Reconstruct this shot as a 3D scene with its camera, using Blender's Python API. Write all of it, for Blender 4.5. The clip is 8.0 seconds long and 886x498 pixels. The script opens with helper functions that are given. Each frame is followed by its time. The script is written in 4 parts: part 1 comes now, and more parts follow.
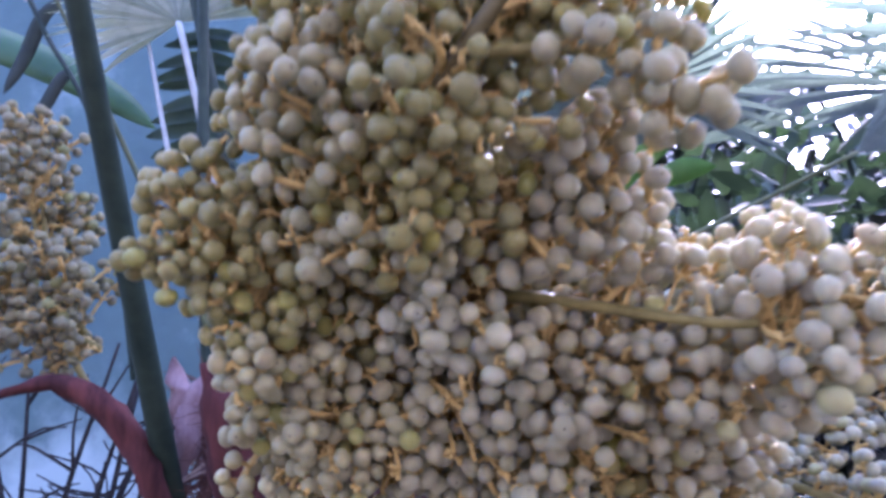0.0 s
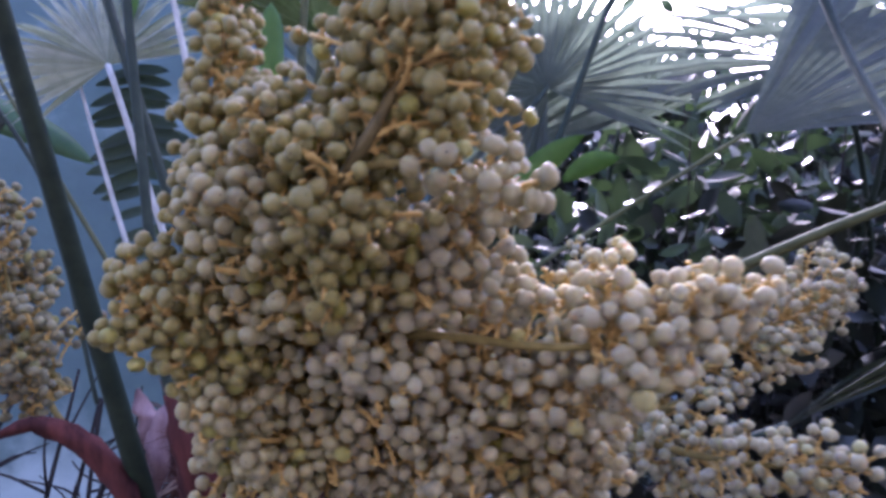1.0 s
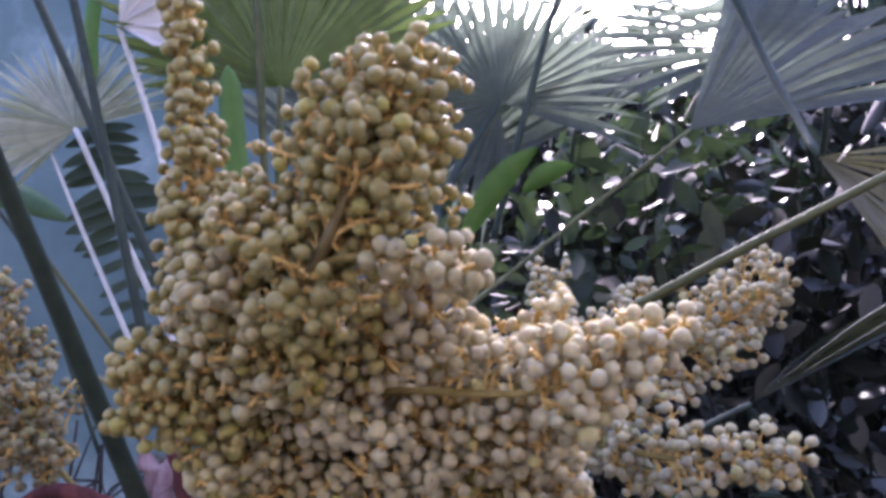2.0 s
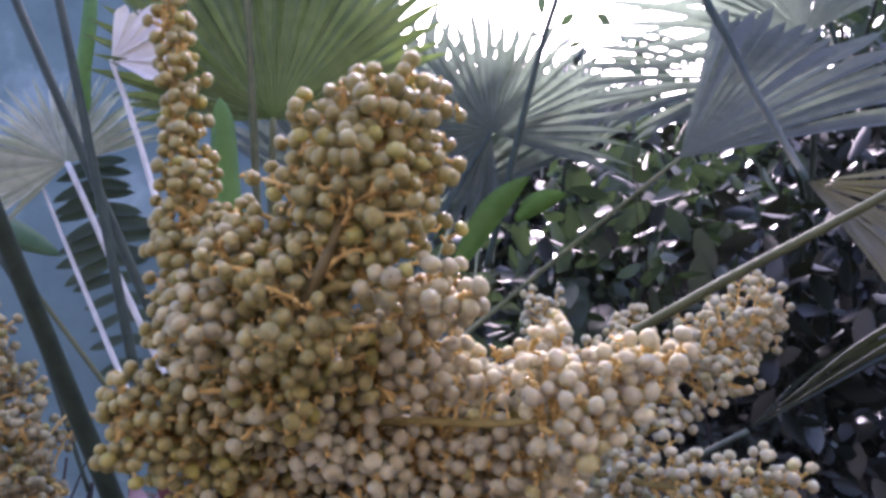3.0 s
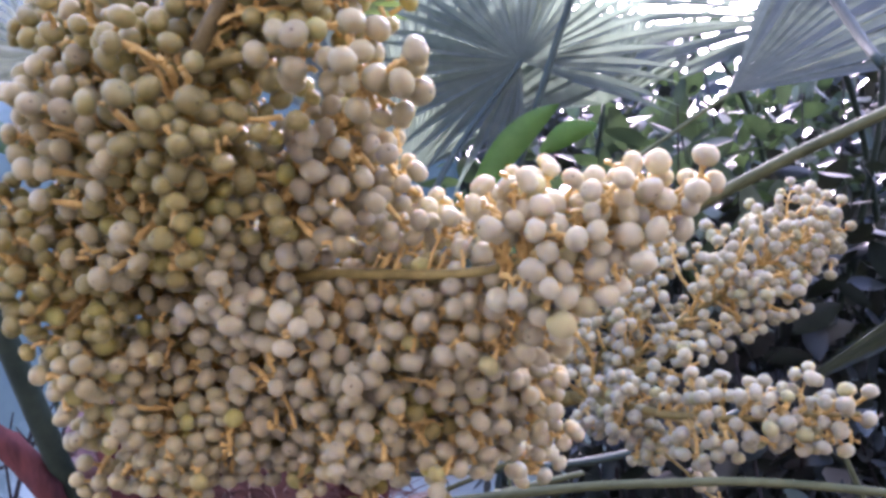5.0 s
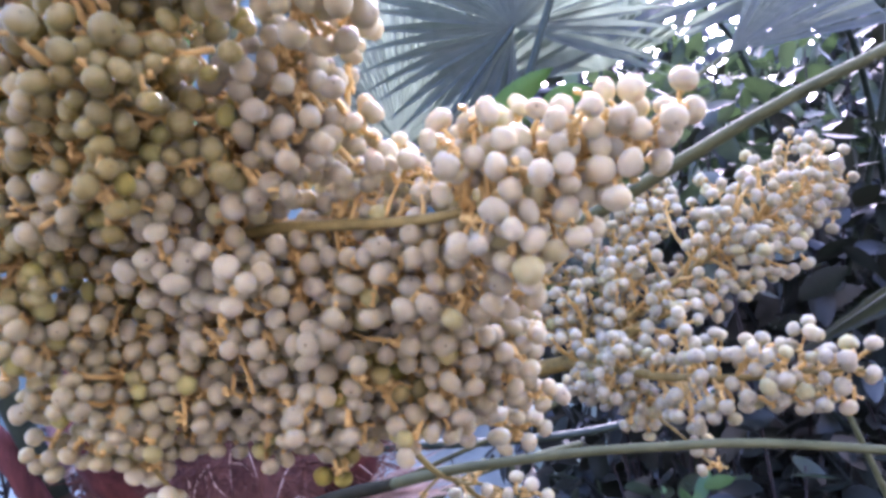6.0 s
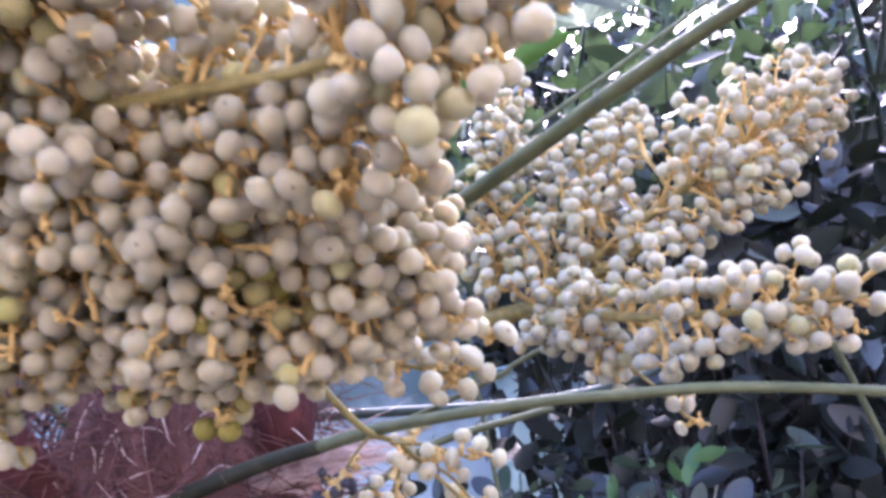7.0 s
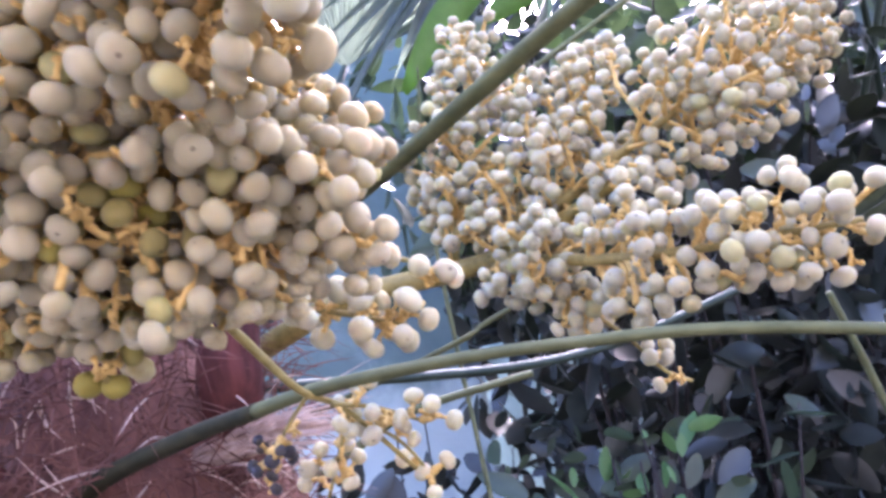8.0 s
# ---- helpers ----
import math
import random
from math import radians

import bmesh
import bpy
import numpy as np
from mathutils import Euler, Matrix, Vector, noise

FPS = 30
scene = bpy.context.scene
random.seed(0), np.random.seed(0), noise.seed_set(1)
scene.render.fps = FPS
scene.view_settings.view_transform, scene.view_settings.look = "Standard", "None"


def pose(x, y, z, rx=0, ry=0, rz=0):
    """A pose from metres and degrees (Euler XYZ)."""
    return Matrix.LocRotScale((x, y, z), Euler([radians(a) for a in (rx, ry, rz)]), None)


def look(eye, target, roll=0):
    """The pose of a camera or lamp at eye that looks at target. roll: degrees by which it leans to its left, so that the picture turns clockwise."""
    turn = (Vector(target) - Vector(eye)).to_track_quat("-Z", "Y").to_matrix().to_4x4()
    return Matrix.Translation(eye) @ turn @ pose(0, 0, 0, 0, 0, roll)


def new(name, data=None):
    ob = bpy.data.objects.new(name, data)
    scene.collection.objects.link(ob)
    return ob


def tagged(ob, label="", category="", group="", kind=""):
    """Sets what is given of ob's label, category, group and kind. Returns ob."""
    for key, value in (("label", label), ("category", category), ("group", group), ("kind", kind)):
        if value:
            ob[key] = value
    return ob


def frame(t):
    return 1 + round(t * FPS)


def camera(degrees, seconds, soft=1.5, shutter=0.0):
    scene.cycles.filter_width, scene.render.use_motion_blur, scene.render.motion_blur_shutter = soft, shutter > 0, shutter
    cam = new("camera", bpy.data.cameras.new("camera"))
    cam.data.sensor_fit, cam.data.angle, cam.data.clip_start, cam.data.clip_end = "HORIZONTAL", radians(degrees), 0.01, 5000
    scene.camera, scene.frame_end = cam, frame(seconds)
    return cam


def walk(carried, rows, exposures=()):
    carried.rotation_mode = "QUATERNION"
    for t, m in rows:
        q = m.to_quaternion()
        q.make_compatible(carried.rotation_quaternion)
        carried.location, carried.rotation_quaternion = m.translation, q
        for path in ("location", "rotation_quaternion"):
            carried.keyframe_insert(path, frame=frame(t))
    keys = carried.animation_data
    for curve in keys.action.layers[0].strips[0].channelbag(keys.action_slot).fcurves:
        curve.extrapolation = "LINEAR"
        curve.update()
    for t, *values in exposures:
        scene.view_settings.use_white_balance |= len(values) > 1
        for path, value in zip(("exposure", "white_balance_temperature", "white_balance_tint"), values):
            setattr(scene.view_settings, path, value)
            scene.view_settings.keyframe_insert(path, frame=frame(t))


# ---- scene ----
cam = camera(61.3, 8.0, soft=3.3, shutter=0.5)
PATH = [
    (0, (0.0029, -0.0078, 1.498), (-0.0084, 1.9602, 1.8537), 0.38),
    (0.2, (0.0048, -0.0313, 1.5057), (0.0224, 1.9376, 1.8567), -0.31),
    (0.3, (0.0111, -0.0367, 1.5077), (0.0058, 1.9315, 1.8632), -0.32),
    (0.5, (0.0118, -0.0548, 1.5111), (-0.0054, 1.9127, 1.8698), -1.42),
    (0.7, (0.0075, -0.0675, 1.5145), (0.0288, 1.904, 1.8503), -2.01),
    (0.8, (0.0117, -0.0707, 1.5176), (0.0892, 1.9063, 1.8102), -3.68),
    (1, (0.0241, -0.0923, 1.5198), (0.1465, 1.8834, 1.8053), -5.07),
    (1.5, (0.0322, -0.1307, 1.5349), (0.1991, 1.8446, 1.7995), -6.95),
    (2, (0.0375, -0.1477, 1.551), (0.2122, 1.8285, 1.8044), -10.95),
    (2.2, (0.0396, -0.1583, 1.5574), (0.2298, 1.8131, 1.8354), -11.84),
    (3.3, (0.0311, -0.1339, 1.5382), (0.2562, 1.8254, 1.8705), -11.33),
    (3.5, (0.0212, -0.1221, 1.5137), (0.2414, 1.8372, 1.8492), -9.34),
    (4, (0.0389, -0.0768, 1.5011), (0.2296, 1.89, 1.8102), -8.55),
    (4.5, (0.067, -0.0434, 1.4852), (0.1809, 1.9289, 1.7969), -8.27),
    (4.7, (0.0691, -0.0413, 1.484), (0.1682, 1.9302, 1.8052), -7.98),
    (5.8, (0.0908, -0.0205, 1.4781), (0.1501, 1.9591, 1.757), -9.59),
    (6, (0.0908, -0.0131, 1.4716), (0.154, 1.9674, 1.7434), -9.69),
    (6.5, (0.105, 0.0154, 1.4592), (0.173, 1.9965, 1.7249), -10.28),
    (7, (0.1203, 0.0564, 1.4424), (0.1867, 2.0416, 1.676), -10.38),
    (7.5, (0.1333, 0.0816, 1.429), (0.1922, 2.0698, 1.6378), -11.28),
    (8, (0.1433, 0.1006, 1.4222), (0.1997, 2.0909, 1.6111), -11.58),
]
walk(cam, [(t, look(eye, target, roll)) for t, eye, target, roll in PATH], exposures=[(0, 3.15, 4920, 38), (0.5, 2.2, 5150, 39), (1, 2.55, 5220, 40), (1.5, 2.7, 5480, 39), (3.5, 2.7, 5720, 39), (4.5, 3.13, 5680, 38), (6, 3.68, 5280, 41), (8, 4.09, 5540, 37)])


# ---- light ----
world = bpy.data.worlds.new("sky")
scene.world = world
world.use_nodes = True
wn = world.node_tree
sky = wn.nodes.new("ShaderNodeTexSky")
sky.sky_type, sky.sun_disc = "NISHITA", False
SUN_HEIGHT, SUN_TURN = 38.0, 14.0      # degrees above the horizon, degrees right of straight ahead
sky.sun_elevation, sky.sun_rotation = radians(SUN_HEIGHT), radians(SUN_TURN)
sky.air_density, sky.dust_density, sky.ozone_density = 1.0, 4.0, 1.0
wn.links.new(sky.outputs[0], wn.nodes["Background"].inputs[0])
wn.nodes["Background"].inputs[1].default_value = 0.15
sun_data = bpy.data.lights.new("sun", "SUN")
sun_data.energy, sun_data.angle, sun_data.color = 1.35, radians(7), (1.0, 0.95, 0.88)
sun = new("sun", sun_data)
a, e = radians(SUN_TURN), radians(SUN_HEIGHT)
sun.matrix_world = look((3 * math.sin(a) * math.cos(e), 3 * math.cos(a) * math.cos(e), 3 * math.sin(e) + 1.5), (0, 0, 1.5))


# ---- materials ----
def material(name, rough=0.6, metal=0.0):
    m = bpy.data.materials.new(name)
    m.use_nodes = True
    b = m.node_tree.nodes["Principled BSDF"]
    b.inputs["Roughness"].default_value, b.inputs["Metallic"].default_value = rough, metal
    return m, m.node_tree, b


def noise_node(t, scale, detail=4.0, rough=0.6, coord="Object", stretch=None):
    c = t.nodes.new("ShaderNodeTexCoord")
    n = t.nodes.new("ShaderNodeTexNoise")
    n.inputs["Scale"].default_value, n.inputs["Detail"].default_value, n.inputs["Roughness"].default_value = scale, detail, rough
    if stretch:
        mp = t.nodes.new("ShaderNodeMapping")
        mp.inputs["Scale"].default_value = stretch
        t.links.new(c.outputs[coord], mp.inputs[0])
        t.links.new(mp.outputs[0], n.inputs["Vector"])
    else:
        t.links.new(c.outputs[coord], n.inputs["Vector"])
    return n.outputs["Fac"]


def ramp(t, fac, stops):
    r = t.nodes.new("ShaderNodeValToRGB")
    while len(r.color_ramp.elements) < len(stops):
        r.color_ramp.elements.new(0.5)
    for el, (p, c) in zip(r.color_ramp.elements, stops):
        el.position, el.color = p, (*c, 1)
    t.links.new(fac, r.inputs[0])
    return r.outputs[0]


def mix(t, fac, a, b, mode="MIX"):
    n = t.nodes.new("ShaderNodeMix")
    n.data_type, n.blend_type = "RGBA", mode
    for sock, v in ((n.inputs[0], fac), (n.inputs[6], a), (n.inputs[7], b)):
        if hasattr(v, "links"):
            t.links.new(v, sock)
        else:
            sock.default_value = v if isinstance(v, float) else (*v, 1)
    return n.outputs[2]


def math_node(t, op, a, b=0.0):
    n = t.nodes.new("ShaderNodeMath")
    n.operation = op
    for sock, v in ((n.inputs[0], a), (n.inputs[1], b)):
        if hasattr(v, "links"):
            t.links.new(v, sock)
        else:
            sock.default_value = v
    return n.outputs[0]


def bump(t, b, height, strength, distance):
    n = t.nodes.new("ShaderNodeBump")
    n.inputs["Strength"].default_value, n.inputs["Distance"].default_value = strength, distance
    t.links.new(height, n.inputs["Height"])
    t.links.new(n.outputs[0], b.inputs["Normal"])


def random_value(t):
    """A number of each piece: the object's, plus the island's in a joined mesh."""
    o, g = t.nodes.new("ShaderNodeObjectInfo"), t.nodes.new("ShaderNodeNewGeometry")
    return math_node(t, "FRACT", math_node(t, "ADD", o.outputs["Random"], g.outputs["Random Per Island"]))


def berry_material(name, bloom, flesh, ripe, share, rough=(0.55, 0.85), shine=0.22):
    """A dusty wax bloom, rubbed through to the olive skin in patches; a few berries are still green."""
    m, t, b = material(name, 0.6)
    r = random_value(t)
    blotch, dust, fine = noise_node(t, 190, 7, 0.72), noise_node(t, 620, 4, 0.7), noise_node(t, 1500, 2, 0.6)
    base = mix(t, ramp(t, blotch, [(0.36, (0, 0, 0)), (0.56, (1, 1, 1))]), flesh, bloom)
    base = mix(t, ramp(t, dust, [(0.30, (0.55, 0.55, 0.55)), (0.52, (0, 0, 0))]), base, tuple(0.55 * c for c in flesh))
    base = mix(t, ramp(t, r, [(0.0, (0, 0, 0)), (0.5, (0.25, 0.25, 0.25)), (1.0, (0.85, 0.85, 0.85))]), base, tuple(0.68 * c for c in bloom))
    base = mix(t, ramp(t, r, [(share, (0.8, 0.8, 0.8)), (share + 0.02, (0, 0, 0))]), base, ripe)
    tip = t.nodes.new("ShaderNodeAttribute")
    tip.attribute_name = "tip"
    scar = math_node(t, "MULTIPLY", ramp(t, tip.outputs["Fac"], [(0.988, (0, 0, 0)), (1.0, (0.8, 0.8, 0.8))]), ramp(t, r, [(0.62, (0, 0, 0)), (0.64, (1, 1, 1))]))
    base = mix(t, scar, base, (0.07, 0.05, 0.03))
    t.links.new(base, b.inputs["Base Color"])
    t.links.new(ramp(t, blotch, [(0.3, (rough[0],) * 3), (0.6, (rough[1],) * 3)]), b.inputs["Roughness"])
    b.inputs["Specular IOR Level"].default_value = shine
    b.inputs["Subsurface Weight"].default_value = 0.65
    b.inputs["Subsurface Radius"].default_value = (1.0, 0.75, 0.35)
    b.inputs["Subsurface Scale"].default_value = 0.008
    bump(t, b, math_node(t, "ADD", dust, fine), 0.3, 0.0006)
    return m


BERRY_PALE = berry_material("berry_pale", (0.53, 0.487, 0.318), (0.405, 0.362, 0.195), (0.40, 0.37, 0.16), 0.02)
BERRY_GREY = berry_material("berry_grey", (0.44, 0.415, 0.285), (0.33, 0.305, 0.172), (0.33, 0.32, 0.15), 0.03)
BERRY_CREAM = berry_material("berry_cream", (0.435, 0.387, 0.238), (0.318, 0.277, 0.142), (0.36, 0.33, 0.11), 0.03)
BERRY_MID = berry_material("berry_mid", (0.435, 0.388, 0.215), (0.315, 0.275, 0.12), (0.33, 0.31, 0.08), 0.05, (0.36, 0.62), 0.32)
BERRY_OLIVE = berry_material("berry_olive", (0.325, 0.284, 0.105), (0.225, 0.192, 0.055), (0.31, 0.285, 0.07), 0.07, (0.28, 0.48), 0.34)
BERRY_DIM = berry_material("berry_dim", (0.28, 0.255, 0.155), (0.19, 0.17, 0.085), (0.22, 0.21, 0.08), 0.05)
BERRY_DARK = berry_material("berry_shrivelled", (0.07, 0.065, 0.07), (0.03, 0.028, 0.03), (0.08, 0.06, 0.05), 0.2)
BERRY_GREEN = berry_material("berry_green", (0.31, 0.26, 0.09), (0.22, 0.18, 0.045), (0.23, 0.20, 0.035), 0.4)


def stem_material(name, c1, c2, scale=140, rough=0.5, stretch=None):
    m, t, b = material(name, rough)
    b.inputs["Specular IOR Level"].default_value = 0.25
    n = noise_node(t, scale, 5, 0.65, stretch=stretch)
    t.links.new(ramp(t, n, [(0.3, c1), (0.68, c2)]), b.inputs["Base Color"])
    bump(t, b, noise_node(t, scale * 5, 3, stretch=stretch), 0.35, 0.0008)
    return m


TWIG = stem_material("twig_orange", (0.45, 0.28, 0.075), (0.65, 0.455, 0.15), 260)
STALK = stem_material("stalk_olive", (0.15, 0.115, 0.03), (0.30, 0.235, 0.07), 120)
PETIOLE_DARK = stem_material("petiole_dark", (0.018, 0.031, 0.022), (0.037, 0.054, 0.035), 60, 0.62)
PETIOLE_GREEN = stem_material("petiole_green", (0.055, 0.064, 0.026), (0.11, 0.118, 0.05), 50, 0.75)
PETIOLE_PALE = stem_material("petiole_pale", (0.42, 0.42, 0.38), (0.62, 0.62, 0.58), 60, 0.45)
FIBRE = stem_material("trunk_fibre", (0.05, 0.019, 0.014), (0.19, 0.085, 0.060), 60, 0.85, (1, 1, 0.25))
BRACT = stem_material("bract_red", (0.022, 0.007, 0.008), (0.13, 0.04, 0.034), 70, 0.85, (1, 1, 0.15))
STRAW = stem_material("straw", (0.32, 0.21, 0.155), (0.60, 0.46, 0.37), 80, 0.7)
# darker copy of the olive stalk: shade among the berries put into colour
STALK_SHADED = stem_material("stalk_shaded", (0.075, 0.056, 0.018), (0.16, 0.12, 0.042), 120)
# darkened petiole colour: the shade under the fruit is painted in
PETIOLE_SHADED = stem_material("petiole_shaded", (0.014, 0.015, 0.007), (0.036, 0.035, 0.016), 50, 0.9)
SHEATH_PINK = stem_material("sheath_mauve", (0.17, 0.095, 0.10), (0.36, 0.25, 0.245), 90, 0.8, (1, 1, 0.2))
BARK = stem_material("twig_bark", (0.012, 0.011, 0.011), (0.04, 0.033, 0.03), 50, 0.9)


def leaf_material(name, c1, c2, back, glow=0.25, rough=0.4, ribs=0.0, shine=0.4, through_tint=(0.9, 1.0, 0.35)):
    m, t, b = material(name, rough)
    b.inputs["Specular IOR Level"].default_value = shine
    r = random_value(t)
    n = noise_node(t, 35, 5, 0.6)
    base = mix(t, ramp(t, n, [(0.3, (0, 0, 0)), (0.7, (1, 1, 1))]), c1, c2)
    base = mix(t, ramp(t, r, [(0.0, (0, 0, 0)), (1.0, (0.6, 0.6, 0.6))]), base, back)
    t.links.new(base, b.inputs["Base Color"])
    if ribs:
        w = t.nodes.new("ShaderNodeTexWave")
        w.wave_type, w.bands_direction = "BANDS", "X"
        w.inputs["Scale"].default_value, w.inputs["Distortion"].default_value = ribs, 0.6
        c = t.nodes.new("ShaderNodeTexCoord")
        t.links.new(c.outputs["Object"], w.inputs["Vector"])
        bump(t, b, w.outputs["Fac"], 0.4, 0.0012)
    tr = t.nodes.new("ShaderNodeBsdfTranslucent")
    t.links.new(mix(t, 1.0, base, through_tint, "MULTIPLY"), tr.inputs[0])
    mx = t.nodes.new("ShaderNodeMixShader")
    mx.inputs[0].default_value = glow
    t.links.new(b.outputs[0], mx.inputs[1])
    t.links.new(tr.outputs[0], mx.inputs[2])
    t.links.new(mx.outputs[0], t.nodes["Material Output"].inputs[0])
    return m


FAN_GREEN = leaf_material("fan_green", (0.10, 0.14, 0.055), (0.19, 0.235, 0.11), (0.13, 0.17, 0.075), 0.45, 0.36, 130, through_tint=(0.85, 1.0, 0.5))
# leaf greys and glow raised to imitate hazy glare on the backlit fans
FAN_DARK = leaf_material("fan_dark", (0.125, 0.148, 0.13), (0.20, 0.225, 0.20), (0.15, 0.17, 0.16), 0.6, 0.42, 130, shine=0.25, through_tint=(0.88, 1.0, 0.80))
FAN_PALE = leaf_material("fan_pale", (0.36, 0.39, 0.33), (0.66, 0.67, 0.61), (0.20, 0.24, 0.18), 0.3, 0.42, 130)
# near-white copy of the pale fan leaf, the sunlit look painted in
FAN_SUNLIT = leaf_material("fan_sunlit", (0.62, 0.58, 0.58), (0.82, 0.78, 0.78), (0.7, 0.66, 0.64), 0.35, 0.5, 130)
FAN_DRY = leaf_material("fan_dry", (0.12, 0.12, 0.09), (0.19, 0.185, 0.145), (0.14, 0.14, 0.105), 0.15, 0.6, 160)
FERN = leaf_material("fern_leaf", (0.042, 0.068, 0.045), (0.075, 0.105, 0.07), (0.055, 0.08, 0.06), 0.25, 0.5, 130, shine=0.25)
# darkened copy of the fan leaf: shade is put into its colour
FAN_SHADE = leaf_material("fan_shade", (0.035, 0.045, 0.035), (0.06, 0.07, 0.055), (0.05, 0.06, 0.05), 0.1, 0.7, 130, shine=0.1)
STRAP = leaf_material("strap_green", (0.07, 0.15, 0.05), (0.11, 0.21, 0.08), (0.08, 0.16, 0.06), 0.3, 0.4, 200)
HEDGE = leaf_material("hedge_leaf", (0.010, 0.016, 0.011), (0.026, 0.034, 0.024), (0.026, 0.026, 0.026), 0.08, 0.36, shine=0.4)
LEAF_BRIGHT = leaf_material("bright_leaf", (0.11, 0.24, 0.05), (0.18, 0.34, 0.08), (0.12, 0.24, 0.05), 0.5, 0.4)
# lighter green copy of the hedge leaf, sunlit foliage put into the colour
HEDGE_LIT = leaf_material("hedge_leaf_lit", (0.034, 0.054, 0.031), (0.060, 0.085, 0.048), (0.046, 0.06, 0.046), 0.32, 0.34, through_tint=(0.85, 1.0, 0.55))


def plaster_material():
    m, t, b = material("grey_plaster", 0.9)
    n = noise_node(t, 5, 7, 0.65)
    t.links.new(ramp(t, n, [(0.35, (0.13, 0.13, 0.135)), (0.65, (0.19, 0.19, 0.19))]), b.inputs["Base Color"])
    bump(t, b, noise_node(t, 30, 5), 0.6, 0.006)
    return m


def wall_material():
    m, t, b = material("blue_limewash", 0.85)
    big, small = noise_node(t, 3.2, 6, 0.62), noise_node(t, 38, 5, 0.7)
    c = ramp(t, big, [(0.35, (0.084, 0.134, 0.125)), (0.54, (0.115, 0.178, 0.167)), (0.68, (0.25, 0.325, 0.315))])
    c = mix(t, ramp(t, small, [(0.35, (0.35, 0.35, 0.35)), (0.6, (0, 0, 0))]), c, (0.10, 0.146, 0.155))
    co, sep = t.nodes.new("ShaderNodeTexCoord"), t.nodes.new("ShaderNodeSeparateXYZ")
    t.links.new(co.outputs["Object"], sep.inputs[0])
    band = math_node(t, "ADD", sep.outputs[2], math_node(t, "SUBTRACT", math_node(t, "MULTIPLY", big, -0.35), 0.6))
    c = mix(t, ramp(t, band, [(0.49, (0.9, 0.9, 0.9)), (0.58, (0, 0, 0))]), c, (0.44, 0.535, 0.525))
    t.links.new(c, b.inputs["Base Color"])
    bump(t, b, small, 0.5, 0.004)
    return m


def ground_material():
    m, t, b = material("soil", 0.95)
    n = noise_node(t, 9, 8, 0.7)
    t.links.new(ramp(t, n, [(0.3, (0.022, 0.018, 0.014)), (0.6, (0.055, 0.045, 0.032)), (0.72, (0.03, 0.042, 0.016))]), b.inputs["Base Color"])
    bump(t, b, noise_node(t, 60, 6), 0.7, 0.02)
    return m


WALL, PLASTER, SOIL = wall_material(), plaster_material(), ground_material()


# ---- mesh helpers ----
def mesh_of(name, verts, faces, mat, smooth=True):
    me = bpy.data.meshes.new(name)
    me.from_pydata([tuple(v) for v in verts], [], faces)
    if smooth:
        me.polygons.foreach_set("use_smooth", [True] * len(me.polygons))
    me.materials.append(mat)
    me.update()
    return me


def part(name, me, parent=None, label="", m=None, kind=""):
    ob = new(name, me)
    if parent is not None:
        ob.parent = parent
    if m is not None:
        ob.matrix_basis = m
    return tagged(ob, label, kind=kind)


def thing(name, label, category, at=(0, 0, 0), group="", kind=""):
    ob = new(name)
    ob.empty_display_size = 0.02
    ob.location = at
    return tagged(ob, label, category, group, kind)


def spline(points, n):
    """n places along a smooth curve through the points."""
    p = np.array(points, float)
    p = np.vstack([2 * p[0] - p[1], p, 2 * p[-1] - p[-2]])
    out = []
    for u in np.linspace(0, len(points) - 1, n):
        i = min(int(u), len(points) - 2)
        f = u - i
        a, b, c, d = p[i], p[i + 1], p[i + 2], p[i + 3]
        out.append(0.5 * (2 * b + (c - a) * f + (2 * a - 5 * b + 4 * c - d) * f * f + (3 * b - a - 3 * c + d) * f ** 3))
    return np.array(out)


class Tubes:
    """Gathers tapered tubes into one mesh."""

    def __init__(self):
        self.v, self.f = [], []

    def add(self, pts, radii, sides=6, flat=1.0):
        pts = np.asarray(pts, float)
        n = len(pts)
        radii = np.interp(np.linspace(0, 1, n), np.linspace(0, 1, len(radii)), radii)
        tan = np.gradient(pts, axis=0)
        tan /= np.linalg.norm(tan, axis=1)[:, None] + 1e-12
        ref = np.array((0, 0, 1.0)) if abs(tan[0][2]) < 0.9 else np.array((1.0, 0, 0))
        base = len(self.v)
        for i in range(n):
            u = np.cross(tan[i], ref)
            u /= np.linalg.norm(u) + 1e-12
            w = np.cross(u, tan[i])
            for k in range(sides):
                a = 2 * math.pi * k / sides
                self.v.append(pts[i] + radii[i] * (math.cos(a) * u + flat * math.sin(a) * w))
        for i in range(n - 1):
            for k in range(sides):
                j = (k + 1) % sides
                self.f.append((base + i * sides + k, base + i * sides + j, base + (i + 1) * sides + j, base + (i + 1) * sides + k))
        self.f.append(tuple(base + k for k in reversed(range(sides))))
        self.f.append(tuple(base + (n - 1) * sides + k for k in range(sides)))
        return self

    def mesh(self, name, mat):
        return mesh_of(name, self.v, self.f, mat)


def tube_part(name, points, radii, mat, parent, label="", n=24, sides=10, flat=1.0):
    return part(name, Tubes().add(spline(points, n), radii, sides, flat).mesh(name, mat), parent, label)


def unit(v):
    return v / (np.linalg.norm(v) + 1e-12)


